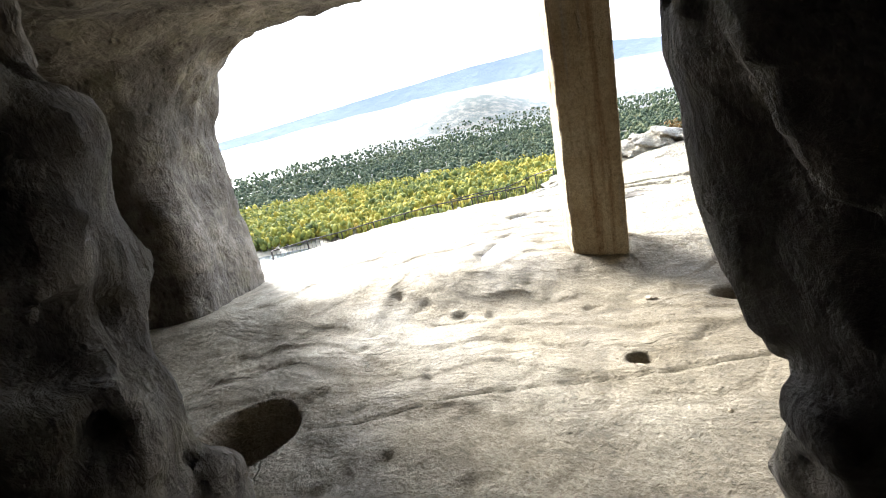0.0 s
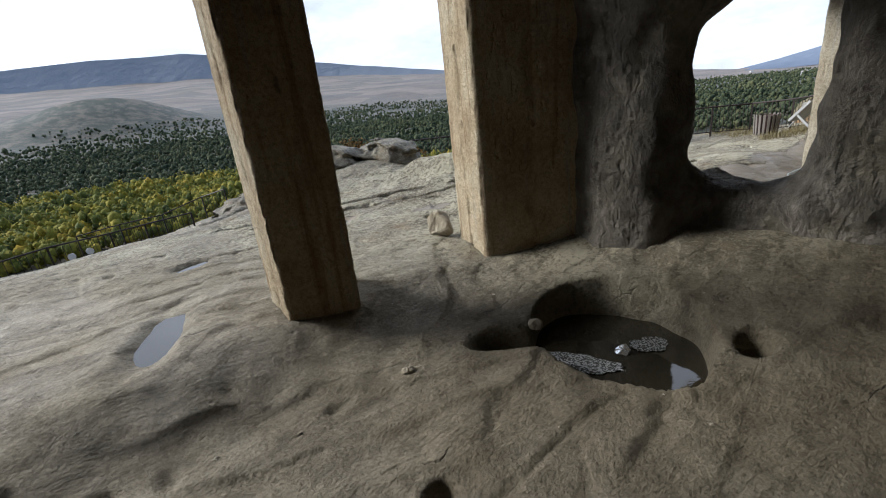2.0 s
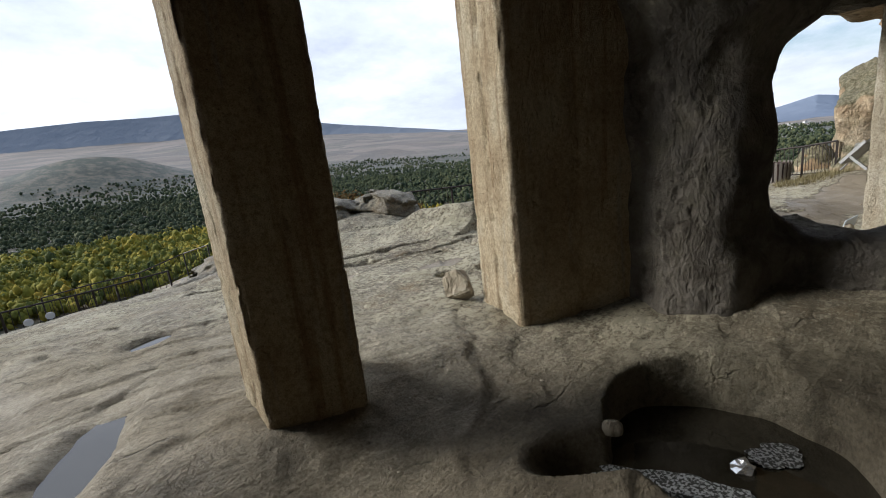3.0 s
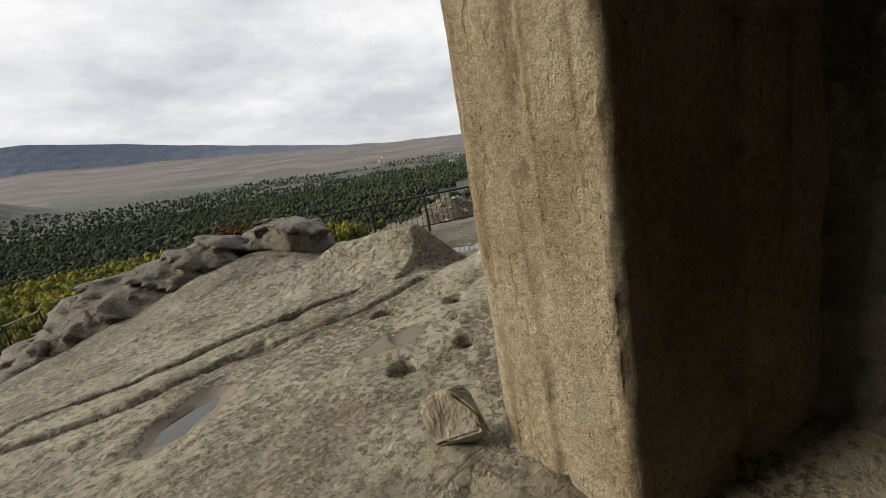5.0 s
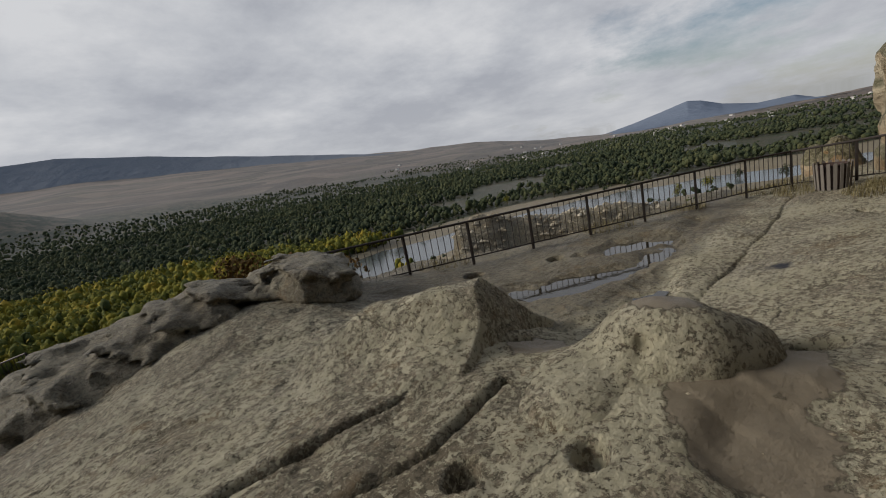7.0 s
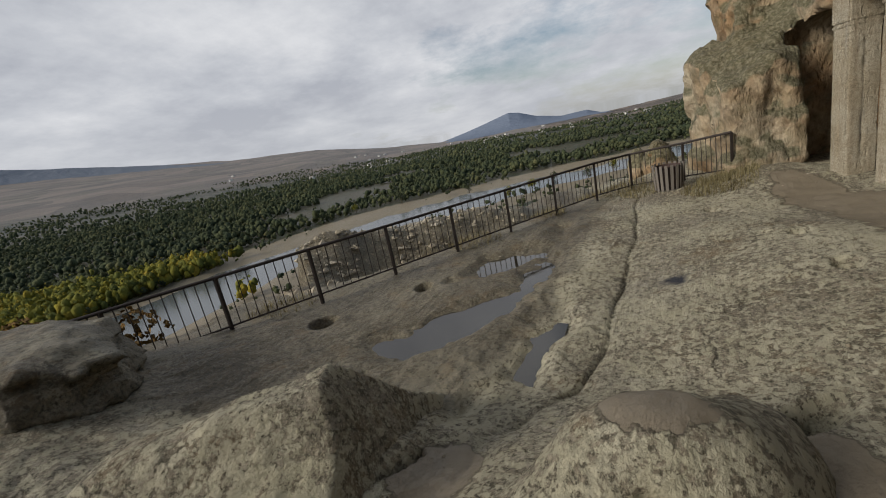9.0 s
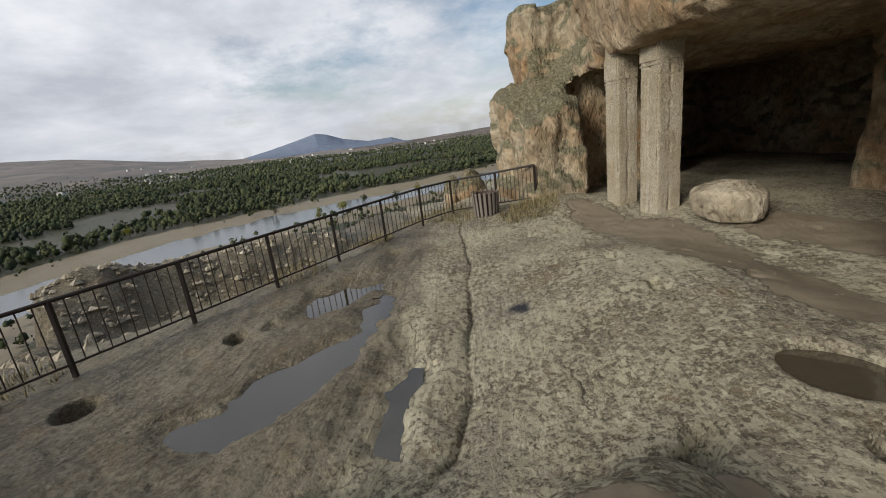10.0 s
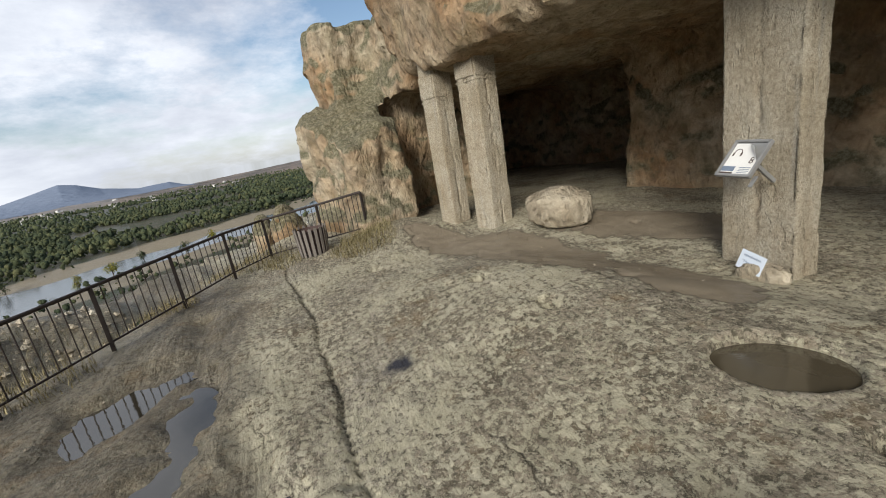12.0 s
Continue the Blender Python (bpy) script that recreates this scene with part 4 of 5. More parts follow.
def dome_shape(x, y, z):
    n = 0.03 * fbm(x, y, z, 2.0, 4) + 0.016 * np.abs(fbm(x, y, z, 8, 3))
    s = egg(x, y, z, (6.44, 5.95, 0.02), (0.40, 0.50, 0.45))
    s = smin(s, egg(x, y, z, (6.75, 5.55, -0.1), (0.35, 0.30, 0.32)), 0.2)
    s = smin(s, egg(x, y, z, (6.0, 6.42, -0.08), (0.60, 0.45, 0.24)), 0.2)
    s = smax(s, -egg(x, y, z, (6.0, 6.03, 0.27), (0.20, 0.085, 0.11)), 0.04)
    return s + n


def knob(name, f, lo, hi, h, label, damp=0.3):
    v, q = surface(f, lo, hi, h)
    ob = new(name, mesh_of(name, v, q, M_GROUND))
    lay(ob, "damp", np.full(len(v), damp))
    lay(ob, "silt", bell(v[:, 0], v[:, 1], 6.5, 5.95, 0.22, 0.3) * step(0.3, 0.45, v[:, 2]))
    return tagged(ob, label, "rock outcrop", kind="structure")


knob("rock_outcrop", outcrop_shape, (3.3, 9.4, -2.4), (8.7, 14.6, 1.4), 0.045, "craggy sandstone outcrop at the brink of the slope", 0.7)
knob("rock_outcrop", rim_shape, (1.4, 10.6, -1.0), (4.8, 12.9, 0.3), 0.035, "dark undercut lip of rock at the rim of the slope", 0.9)
knob("rock_outcrop", fin_shape, (5.2, 6.9, -0.5), (7.9, 8.9, 0.8), 0.026, "slanting sandstone slab with an undercut dark side")
knob("rock_outcrop", dome_shape, (5.3, 5.0, -0.4), (7.1, 6.7, 0.8), 0.028, "rounded lichen-spotted sandstone knob with a hole")


# ---------------------------------------------------------------- mountains at the horizon
def ridge_line(name, az, el, r, material, label, wob, base=-60):
    a = np.linspace(az[0], az[-1], 260)
    e = np.interp(a, az, el)
    rows = []
    for t in np.linspace(0, 1, 18):
        rr = r * (0.72 + 0.28 * t)
        xx, yy = 3 + rr * np.sin(np.radians(a)), 5 + rr * np.cos(np.radians(a))
        top = 1.6 + r * np.tan(np.radians(e))
        zz = base + (top - base) * t ** 1.5 + wob * fbm(xx, yy, 0, 0.0025, 5) * (0.25 + 0.75 * math.sin(math.pi * min(t, 0.9)))
        rows.append(np.stack([xx, yy, zz], -1))
    v = np.concatenate(rows)
    n = len(a)
    i = np.arange(17 * n).reshape(17, n)
    q = np.stack([i[:, :-1], i[:, 1:], i[:, 1:] + n, i[:, :-1] + n], -1).reshape(-1, 4)
    return tagged(new(name, mesh_of(name, v, q, material)), label, "mountain", kind="structure")


ridge_line("backdrop", (-75, -50, -24, -8, 0, 8, 16, 24, 34, 44, 52, 61, 72), (1, 2.2, 3.6, 5.4, 6.2, 6.9, 7.1, 6.2, 4.6, 3.0, 1.8, 0.8, -0.6), 4300, M_RIDGE, "long ridge under low cloud, blue-grey with painted haze", 22)
ridge_line("backdrop", (70, 76, 80, 83, 85.7, 87, 89, 92, 95, 99), (-1.8, -0.9, -0.2, 0.5, 1.15, 0.9, 0.1, -0.5, -0.4, -1.9), 4400, M_PEAK, "pointed mountain beyond the town, blue with painted haze", 10)
ridge_line("backdrop", (94, 100, 107, 120, 140), (-2.1, -1.7, -1.2, 0.0, 0.6), 3600, M_RIDGE, "low hills across the valley, pale with painted haze", 16)

# ---------------------------------------------------------------- pillars of board-marked concrete
def pillar(name, foot, z0, z1, label, seam=1.0, boards=5, chip=0.02, lean=(0, 0), material=M_CONC):
    """A cast pillar on four corners (counter-clockwise), with board ribs, pits, worn edges and a pour seam."""
    def crack(t, z, nn):
        """A ragged joint where two boards met."""
        return math.exp(-((t - 0.5 - 0.03 * nn) * 0.6 / 0.026) ** 2) * max(0.0, noise.noise(Vector((foot[0].x, z * 7, 2.0))) + 0.35)

    bm = bmesh.new()
    pts = []
    for i in range(4):
        a, b = Vector(foot[i]), Vector(foot[(i + 1) % 4])
        n = max(6, int((b - a).length / 0.022))
        out = Vector(((b - a).y, -(b - a).x)).normalized()
        for k in range(n):
            t = k / n
            pts.append((a.lerp(b, t), out, t, i, (b - a).length))
    nz = int((z1 - z0) / 0.03)
    rings = []
    for j in range(nz + 1):
        z = z0 + (z1 - z0) * j / nz
        ring = []
        for p, out, t, i, ln in pts:
            w = ln / boards
            bt = (t * boards) % 1.0
            bi = int(t * boards) + 7 * i
            off = 0.003 * math.sin(bi * 12.9) - 0.005 * math.exp(-(min(bt, 1 - bt) * w / 0.012) ** 2)
            nn = noise.noise(Vector((p.x * 9, p.y * 9, z * 7)))
            off += 0.005 * noise.noise(Vector((p.x * 34, p.y * 34, z * 22))) - 0.048 * crack(t, z, nn) - 0.012 * max(0, nn - 0.35)
            off -= 0.008 * math.exp(-((z - z0 - seam - 0.03 * nn) / 0.022) ** 2) + 0.007 * math.exp(-((z - z0 - seam * 0.45 - 0.03 * nn) / 0.02) ** 2)
            edge = min(t, 1 - t) * ln
            off -= (chip * 0.5 + chip * max(0, noise.noise(Vector((i * 3.1, 0.5, z * 5))) + 0.3)) * math.exp(-(edge / 0.02) ** 2)
            off += 0.03 * math.exp(-((z - z0) / 0.08) ** 2) * (0.4 + nn)
            k = (z - z0)
            ring.append(bm.verts.new((p.x + out.x * off + lean[0] * k, p.y + out.y * off + lean[1] * k, z)))
        rings.append(ring)
    n = len(pts)
    for a, b in zip(rings, rings[1:]):
        for k in range(n):
            bm.faces.new((a[k], a[(k + 1) % n], b[(k + 1) % n], b[k]))
    ob = part(name, bm, material, smooth=True)
    return tagged(ob, label, "pillar")


def square(a, along_dir, w, d):
    """Four corners from a: w along the direction, d to its left."""
    u = Vector(along_dir).normalized()
    v = Vector((-u.y, u.x))
    a = Vector(a)
    return [a, a + u * w, a + u * w + v * d, a + v * d]


def corners(*pts):
    return [Vector(p) for p in pts]


pillar("pillar", corners((1.48, 4.74), (2.05, 4.55), (2.17, 5.06), (1.54, 5.24)), height(1.75, 4.7) - 0.12, 3.3, "square board-marked concrete pillar holding up the cave mouth")
pillar("pillar", corners((3.5, 4.36), (4.35, 3.68), (4.7, 4.4), (3.745, 4.975)), -0.15, 3.3,
       "broad stained concrete pier cast against the cave rock", 0.95, 4, 0.014)
pillar("pillar", corners((7.67, 2.40), (7.57, 2.17), (8.22, 1.885), (8.32, 2.115)), -0.5, 3.2, "tall pale concrete pillar carrying two signs", 1.55, 4, material=M_CONC_PALE)
def head(column, cx, cy, w, z0, z1):
    """A slightly wider block at the top of a column, over a thin neck."""
    part("capital", box(bmesh.new(), cx, cy, (z0 + z1) / 2, w, w, z1 - z0, bevel=0.025), M_CONC_PALE, column)
    part("neck_band", box(bmesh.new(), cx, cy, z0 - 0.03, w - 0.008, w - 0.008, 0.03, bevel=0.008), M_CONC_PALE, column)


head(pillar("pillar", corners((11.62, 1.52), (12.06, 1.52), (12.06, 1.96), (11.62, 1.96)), -0.5, 2.75, "pale fluted concrete column under the cliff brow", 2.5, 3, material=M_CONC_PALE), 11.84, 1.74, 0.463, 2.16, 2.6)
head(pillar("pillar", corners((12.55, 1.64), (12.94, 1.64), (12.94, 2.03), (12.55, 2.03)), -0.45, 2.6, "yellow-stained fluted column under the cliff brow", 2.3, 3, material=M_CONC_PALE), 12.745, 1.835, 0.41, 2.0, 2.4)


# ---------------------------------------------------------------- railing
def railing(posts, top=0.80, bars=10, label=""):
    root = tagged(new("railing"), label, "railing")
    root.location = posts[0]
    inv = Matrix.Translation(-Vector(posts[0]))
    for p in posts:
        bm = bmesh.new()
        box(bm, p[0], p[1], p[2] + top / 2 - 0.06, 0.045, 0.045, top + 0.12, bevel=0.004)
        bm.transform(inv)
        part("post", bm, M_IRON, root)
    for a, b in zip(posts, posts[1:]):
        a, b = Vector(a), Vector(b)
        up = Vector((0, 0, 1))
        bm = rod(bmesh.new(), a + up * top, b + up * top, 0.022, 10); bm.transform(inv)
        part("top_rail", bm, M_IRON, root)
        bm = rod(bmesh.new(), a + up * 0.12, b + up * 0.12, 0.013, 6); bm.transform(inv)
        part("bottom_rail", bm, M_IRON, root)
        for k in range(1, bars):
            p = a.lerp(b, k / bars)
            bm = rod(bmesh.new(), p + up * 0.12, p + up * top, 0.007, 5); bm.transform(inv)
            part("baluster", bm, M_IRON, root)
    return root


def on_line(a, b, ks):
    return [(a[0] + (b[0] - a[0]) * k, a[1] + (b[1] - a[1]) * k) for k in ks]


RP = on_line(RAIL_A, RAIL_B, [i / 6 for i in range(-2, 7)])
railing([(x, y, -0.35) for x, y in RP] + [(15.1, 4.55, -0.36), (14.75, 3.6, -0.28), (14.1, 2.95, -0.16)], label="dark iron railing with thin bars along the terrace edge")
railing([(x, y + 0.9, height(x, y) - 0.36) for x, y in ((-6.0, 14.2), (-4.8, 14.6), (-3.6, 15.0), (-2.4, 15.3), (-1.2, 15.4), (0.1, 15.5), (1.45, 15.5), (2.3, 15.5), (3.5, 15.3))], 0.8, 9, label="low dark iron railing at the rim of the rock slope")
railing([(x, y, height(x, y)) for x, y in ((0.9, 21.9), (2.2, 21.5), (3.6, 21.2), (5.1, 21.0), (5.6, 19.6))], 0.9, 9, label="dark iron railing round a lower lookout")

# ---------------------------------------------------------------- woods
def leaf_cloud(rs, centres, sizes, quads, flat=1.25, leaf=1.0):
    """Crowns made of many tilted leaf clumps. Returns vertices and quads."""
    n = len(centres)
    u = rs.normal(size=(n, quads, 3)); u /= np.linalg.norm(u, axis=2)[..., None]
    rad = 0.45 + 0.6 * rs.rand(n, quads, 1) ** 0.6
    p = u * rad
    p[..., 2] = p[..., 2] * flat
    taper = 1 - 0.38 * np.clip(p[..., 2:3] / flat, -0.3, 1)
    p[..., :2] *= taper
    s = sizes[:, None, None]
    c = centres[:, None, :] + p * s
    a = rs.normal(size=(n, quads, 3)); a /= np.linalg.norm(a, axis=2)[..., None]
    nrm = u + 0.6 * rs.normal(size=u.shape)
    a = np.cross(nrm, a); a /= np.linalg.norm(a, axis=2)[..., None]
    b = np.cross(nrm, a); b /= np.linalg.norm(b, axis=2)[..., None]
    w = (0.20 + 0.16 * rs.rand(n, quads, 1)) * s * leaf * (14 / quads) ** 0.5
    vs = np.stack([c - a * w - b * w * 0.5, c + a * w * 0.4 - b * w, c + a * w + b * w * 0.6, c - a * w * 0.5 + b * w], 2)
    return vs.reshape(-1, 3), np.arange(n * quads * 4).reshape(-1, 4)


ICO = bmesh.new()
bmesh.ops.create_icosphere(ICO, subdivisions=1, radius=1.0)
ICO_V = np.array([v.co[:] for v in ICO.verts])
ICO_F = np.array([[v.index for v in f.verts] for f in ICO.faces])
ICO.free()


def crowns(rs, centres, sizes, lumps, flat):
    """Each crown as a few uneven lumps of foliage. Returns vertices and triangles."""
    n = len(centres)
    u = rs.normal(size=(n, lumps, 3)); u /= np.linalg.norm(u, axis=2)[..., None]
    off = u * (0.25 + 0.35 * rs.rand(n, lumps, 1))
    off[..., 2] *= flat
    rad = (0.42 + 0.26 * rs.rand(n, lumps, 1)) * (1 - 0.25 * np.clip(off[..., 2:3], -0.3, 1))
    v = ICO_V[None, None] * (0.72 + 0.56 * rs.rand(n, lumps, len(ICO_V), 1)) * rad[..., None]
    v[..., 2] *= 0.5 + 0.5 * flat
    v = centres[:, None, None] + (off[:, :, None] + v) * sizes[:, None, None, None]
    f = ICO_F[None] + len(ICO_V) * np.arange(n * lumps)[:, None, None]
    return v.reshape(-1, 3), f.reshape(-1, 3)


def wood(name, material, label, keep, count, box_, tall, lumps, leaves, seed, round_=1.25):
    rs = np.random.RandomState(seed)
    if len(box_) == 2:                       # a ring: distances only
        a, r = np.radians(rs.uniform(-35, 115, count)), rs.uniform(box_[0], box_[1], count)
        x, y = 3 + r * np.sin(a), 5 + r * np.cos(a)
    else:
        x = rs.uniform(box_[0], box_[1], count); y = rs.uniform(box_[2], box_[3], count)
    ok = keep(x, y, rs)
    x, y = x[ok], y[ok]
    h = rs.uniform(tall[0], tall[1], len(x)) * (0.72 + 0.5 * rs.rand(len(x)) ** 2)
    s = h * (0.34 + 0.10 * rs.rand(len(x)))
    c = np.stack([x, y, ground_z(x, y) + h * 0.52], -1)
    v, f = crowns(rs, c, s, lumps, round_)
    if leaves:
        lv, lq = leaf_cloud(rs, c, s * 0.98, leaves, round_, 0.55)
        lf = np.concatenate([lq[:, (0, 1, 2)], lq[:, (0, 2, 3)]]) + len(v)
        v, f = np.concatenate([v, lv]), np.concatenate([f, lf])
    return tagged(new(name, mesh_of(name, v, f, material)), label, "trees", kind="stuff")


def polar(x, y):
    return np.hypot(x - 3, y - 5), np.degrees(np.arctan2(x - 3, y - 5))


def off_river(x, y, gap):
    return along(x, y, RIVER)[0] > gap


def young(x, y, rs):
    r, az = polar(x, y)
    far_edge = np.interp(az, (-40, 0, 16, 32, 50), (345, 310, 275, 235, 190)) + 14 * fbm(x, y, 0, 0.02, 3)
    return (r > 126) & (r < far_edge) & (az < 50) & (az > -40) & off_river(x, y, 26) & (y > 60)


def dark_band(x, y, rs):
    r, az = polar(x, y)
    near = np.interp(az, (-40, 0, 16, 32, 60, 80, 110), (352, 318, 284, 240, 205, 215, 230))
    gaps = np.interp(az, (30, 60), (-0.6, -0.25))
    return (r > near) & (r < 640) & (az < 115) & (az > -40) & off_river(x, y, 46) & (fbm(x, y, 0, 0.012, 3) > gaps)


def outer(x, y, rs):
    r, az = polar(x, y)
    end = np.interp(az, (-40, 10, 30, 60, 120), (850, 860, 1050, 1500, 1900))
    return (r > 600) & (r < end) & (az > -40) & (az < 115) & off_river(x, y, 60) & (fbm(x, y, 0, 0.006, 4) > np.interp(r, (560, 900, 1700), (-0.8, -0.25, 0.05)))


def bank(x, y, rs):
    d, _ = along(x, y, RIVER)
    r, az = polar(x, y)
    return (d > 27) & (d < 60) & (fbm(x, y, 3, 0.02, 3) > -0.1) & (r > 110) & (az > 20) & (az < 130)


wood("young_trees", M_YELLOW, "dense stand of young yellow-green poplars by the river", young, 26000, (-240, 200, 60, 350), (4.5, 7), 2, 9, 1, 1.8)
wood("woods", M_GREEN, "dark green broadleaf woods on the valley floor", dark_band, 46000, (-420, 600, -240, 640), (4.0, 7.5), 2, 5, 2)
wood("woods", M_GREEN, "distant green woods thinning into fields", outer, 30000, (600, 1600), (5, 10), 1, 0, 3)
wood("bank_shrubs", M_GREEN, "scattered shrubs along the river bank", bank, 4500, (20, 330, -240, 180), (1.5, 4.5), 2, 10, 4, 1.0)


# ---------------------------------------------------------------- scrub and dry grass near the terrace
def tufts(name, spots, material, tall, label):
    rs = np.random.RandomState(21)
    vs, n = [], 0
    for cx, cy, rad, count in spots:
        a, r = rs.uniform(0, 6.283, count), rad * np.sqrt(rs.rand(count))
        x, y = cx + r * np.cos(a), cy + r * np.sin(a)
        z = ground_z(x, y) - 0.01
        h = tall * (0.4 + 0.8 * rs.rand(count))
        t = rs.uniform(0, 6.283, count)
        lean = 0.5 * h * rs.rand(count)
        w = 0.004 + 0.003 * rs.rand(count)
        p = np.stack([x, y, z], -1)
        side = np.stack([np.cos(t) * w, np.sin(t) * w, 0 * w], -1)
        tip = p + np.stack([-np.sin(t) * lean, np.cos(t) * lean, h], -1)
        vs.append(np.stack([p - side, p + side, tip], 1).reshape(-1, 3))
        n += count
    v = np.concatenate(vs)
    return tagged(new(name, mesh_of(name, v, np.arange(3 * n).reshape(-1, 3), material, False)), label, "grass", kind="stuff")


tufts("dry_grass", ((13.4, 3.4, 0.6, 900), (13.9, 3.1, 0.5, 700), (15.3, 4.9, 0.8, 800), (14.4, 4.5, 0.4, 300), (12.4, 7.7, 0.5, 300), (13.9, 6.4, 0.4, 260), (16.5, 6.0, 1.5, 1400),
                    (15.0, 7.5, 1.4, 1200), (13.0, 9.5, 1.2, 800), (17.5, 8.5, 2.0, 1600), (10.1, 10.3, 0.5, 260), (19.0, 5.5, 1.8, 1500)), M_STRAW, 0.16, "tufts of dry straw-coloured grass among the rocks")


def bush(x, y, h, material, seed, label):
    rs = np.random.RandomState(seed)
    z = height(x, y)
    root = tagged(new("bush"), label, "bush")
    root.location = (x, y, z)
    for k in range(5):
        a = k * 1.26 + seed
        b = bmesh.new()
        rod(b, (0, 0, -0.1), (0.3 * h * math.cos(a), 0.3 * h * math.sin(a), 0.6 * h), 0.012 + 0.01 * h, 6)
        part("stem", b, M_BARK, root)
    c = np.stack([rs.normal(0, 0.28 * h, 9), rs.normal(0, 0.28 * h, 9), 0.55 * h + rs.normal(0, 0.14 * h, 9)], -1)
    v, q = leaf_cloud(rs, c, np.full(9, 0.32 * h), 110, 0.9)
    ob = new("crown", mesh_of("crown", v, q, material, False))
    ob.parent = root
    return root


bush(8.9, 12.6, 1.3, M_RUST, 3, "rust-brown bush growing below the railing")
bush(8.0, 13.4, 1.1, M_RUST, 5, "rust-brown bush growing below the railing")
bush(16.8, 7.2, 0.7, M_STRAW, 7, "dry yellowish bush on the slope outside the railing")
bush(18.6, 6.4, 0.9, M_GREEN, 8, "green bush on the slope outside the railing")
bush(14.4, 8.4, 0.5, M_STRAW, 9, "dry yellowish bush on the slope outside the railing")


def tree(x, y, h, material, seed, label):
    rs = np.random.RandomState(seed)
    root = tagged(new("tree"), label, "tree", "trees by the river")
    root.location = (x, y, height(x, y) - 0.2)
    b = bmesh.new()
    bmesh.ops.create_cone(b, cap_ends=True, segments=8, radius1=0.035 * h, radius2=0.012 * h, depth=0.6 * h, matrix=Matrix.Translation((0, 0, 0.3 * h)))
    for k in range(5):
        a = k * 1.3 + seed
        rod(b, (0, 0, (0.25 + 0.05 * k) * h), (0.2 * h * math.cos(a), 0.2 * h * math.sin(a), (0.5 + 0.06 * k) * h), 0.01 * h, 5)
    part("trunk", b, M_BARK, root)
    c = np.stack([rs.normal(0, 0.13 * h, 12), rs.normal(0, 0.13 * h, 12), 0.6 * h + rs.normal(0, 0.15 * h, 12)], -1)
    v, q = leaf_cloud(rs, c, np.full(12, 0.17 * h), 60, 1.1)
    ob = new("crown", mesh_of("crown", v, q, material, False))
    ob.parent = root
    return root


for k, (az, r, h, mat_) in enumerate(((18, 124, 7, M_GREEN), (21, 121, 5, M_STRAW), (12, 122, 7, M_GREEN), (8, 121, 6, M_GREEN), (84, 205, 6, M_YELLOW), (87, 208, 7, M_YELLOW), (90, 232, 6, M_GREEN),
                                      (94, 214, 6, M_GREEN), (97, 222, 7, M_YELLOW), (79, 236, 6, M_GREEN), (70, 244, 7, M_GREEN), (64, 248, 6, M_YELLOW))):
    tree(3 + r * math.sin(radians(az)), 5 + r * math.cos(radians(az)), h, mat_, k, "leafy tree standing alone near the river bank")


# ---------------------------------------------------------------- loose things
def lump(name, c, r, material, label, category, seed=0, rough=0.16, flat=0.0, sub=4):
    """A weathered stone resting on the ground."""
    bm = bmesh.new()
    bmesh.ops.create_icosphere(bm, subdivisions=sub, radius=1)
    for v in bm.verts:
        p = v.co.copy()
        q = Vector((math.copysign(abs(p.x) ** 0.75, p.x), math.copysign(abs(p.y) ** 0.75, p.y), math.copysign(abs(p.z) ** 0.8, p.z)))
        k = 1 + rough * noise.fractal(p * 1.1 + Vector((seed, 0, 0)), 0.9, 2.1, 4) + 0.04 * noise.noise(p * 7 + Vector((seed, 3, 0)))
        v.co = Vector((q.x * r[0], q.y * r[1], q.z * r[2])) * k
        v.co.z = max(v.co.z, -r[2] * 0.85)
    ob = part(name, bm, material, smooth=True)
    ob.matrix_world = pose(c[0], c[1], c[2], 0, 0, seed * 37)
    return tagged(ob, label, category)


lump("boulder", (10.62, 1.58, height(10.62, 1.58) + 0.24), (0.46, 0.38, 0.29), M_PALE, "large pale rounded boulder on the cave floor", "boulder", 1)
def broken_stone(x, y, size, turn, seed, label):
    """An angular block with flat broken faces."""
    r = random.Random(seed)
    bm = bmesh.new()
    for _ in range(16):
        p = Vector((r.gauss(0, 1), r.gauss(0, 1), r.gauss(0, 1))).normalized()
        bm.verts.new((p.x * size[0], p.y * size[1], p.z * size[2]))
    bmesh.ops.convex_hull(bm, input=bm.verts)
    bmesh.ops.delete(bm, geom=[v for v in bm.verts if not v.link_faces], context="VERTS")
    bmesh.ops.bevel(bm, geom=list(bm.edges), offset=0.012, segments=2, affect="EDGES")
    low = min(v.co.z for v in bm.verts)
    ob = part("stone", bm, M_PALE)
    ob.matrix_world = pose(x, y, height(x, y) - low - 0.03, 0, 0, turn)
    return tagged(ob, label, "stone")


broken_stone(3.66, 5.2, (0.14, 0.21, 0.19), 35, 4, "pale angular stone leaning against the concrete pier")
lump("pebble", (2.86, 3.32, -0.24), (0.06, 0.045, 0.045), M_PALE, "small pale cobble at the lip of the basin", "stone", 3, 0.1, sub=3)
lump("stone", (7.86, 2.5, height(7.86, 2.5) + 0.05), (0.2, 0.06, 0.10), M_PALE, "flat broken stone at the foot of a pillar", "stone", 0, 0.2)
lump("stone_chip", (1.82, 3.69, height(1.82, 3.69) + 0.008), (0.05, 0.04, 0.014), M_PALE, "flat pale chip of stone on the cave floor", "stone", 4, 0.2, sub=2)


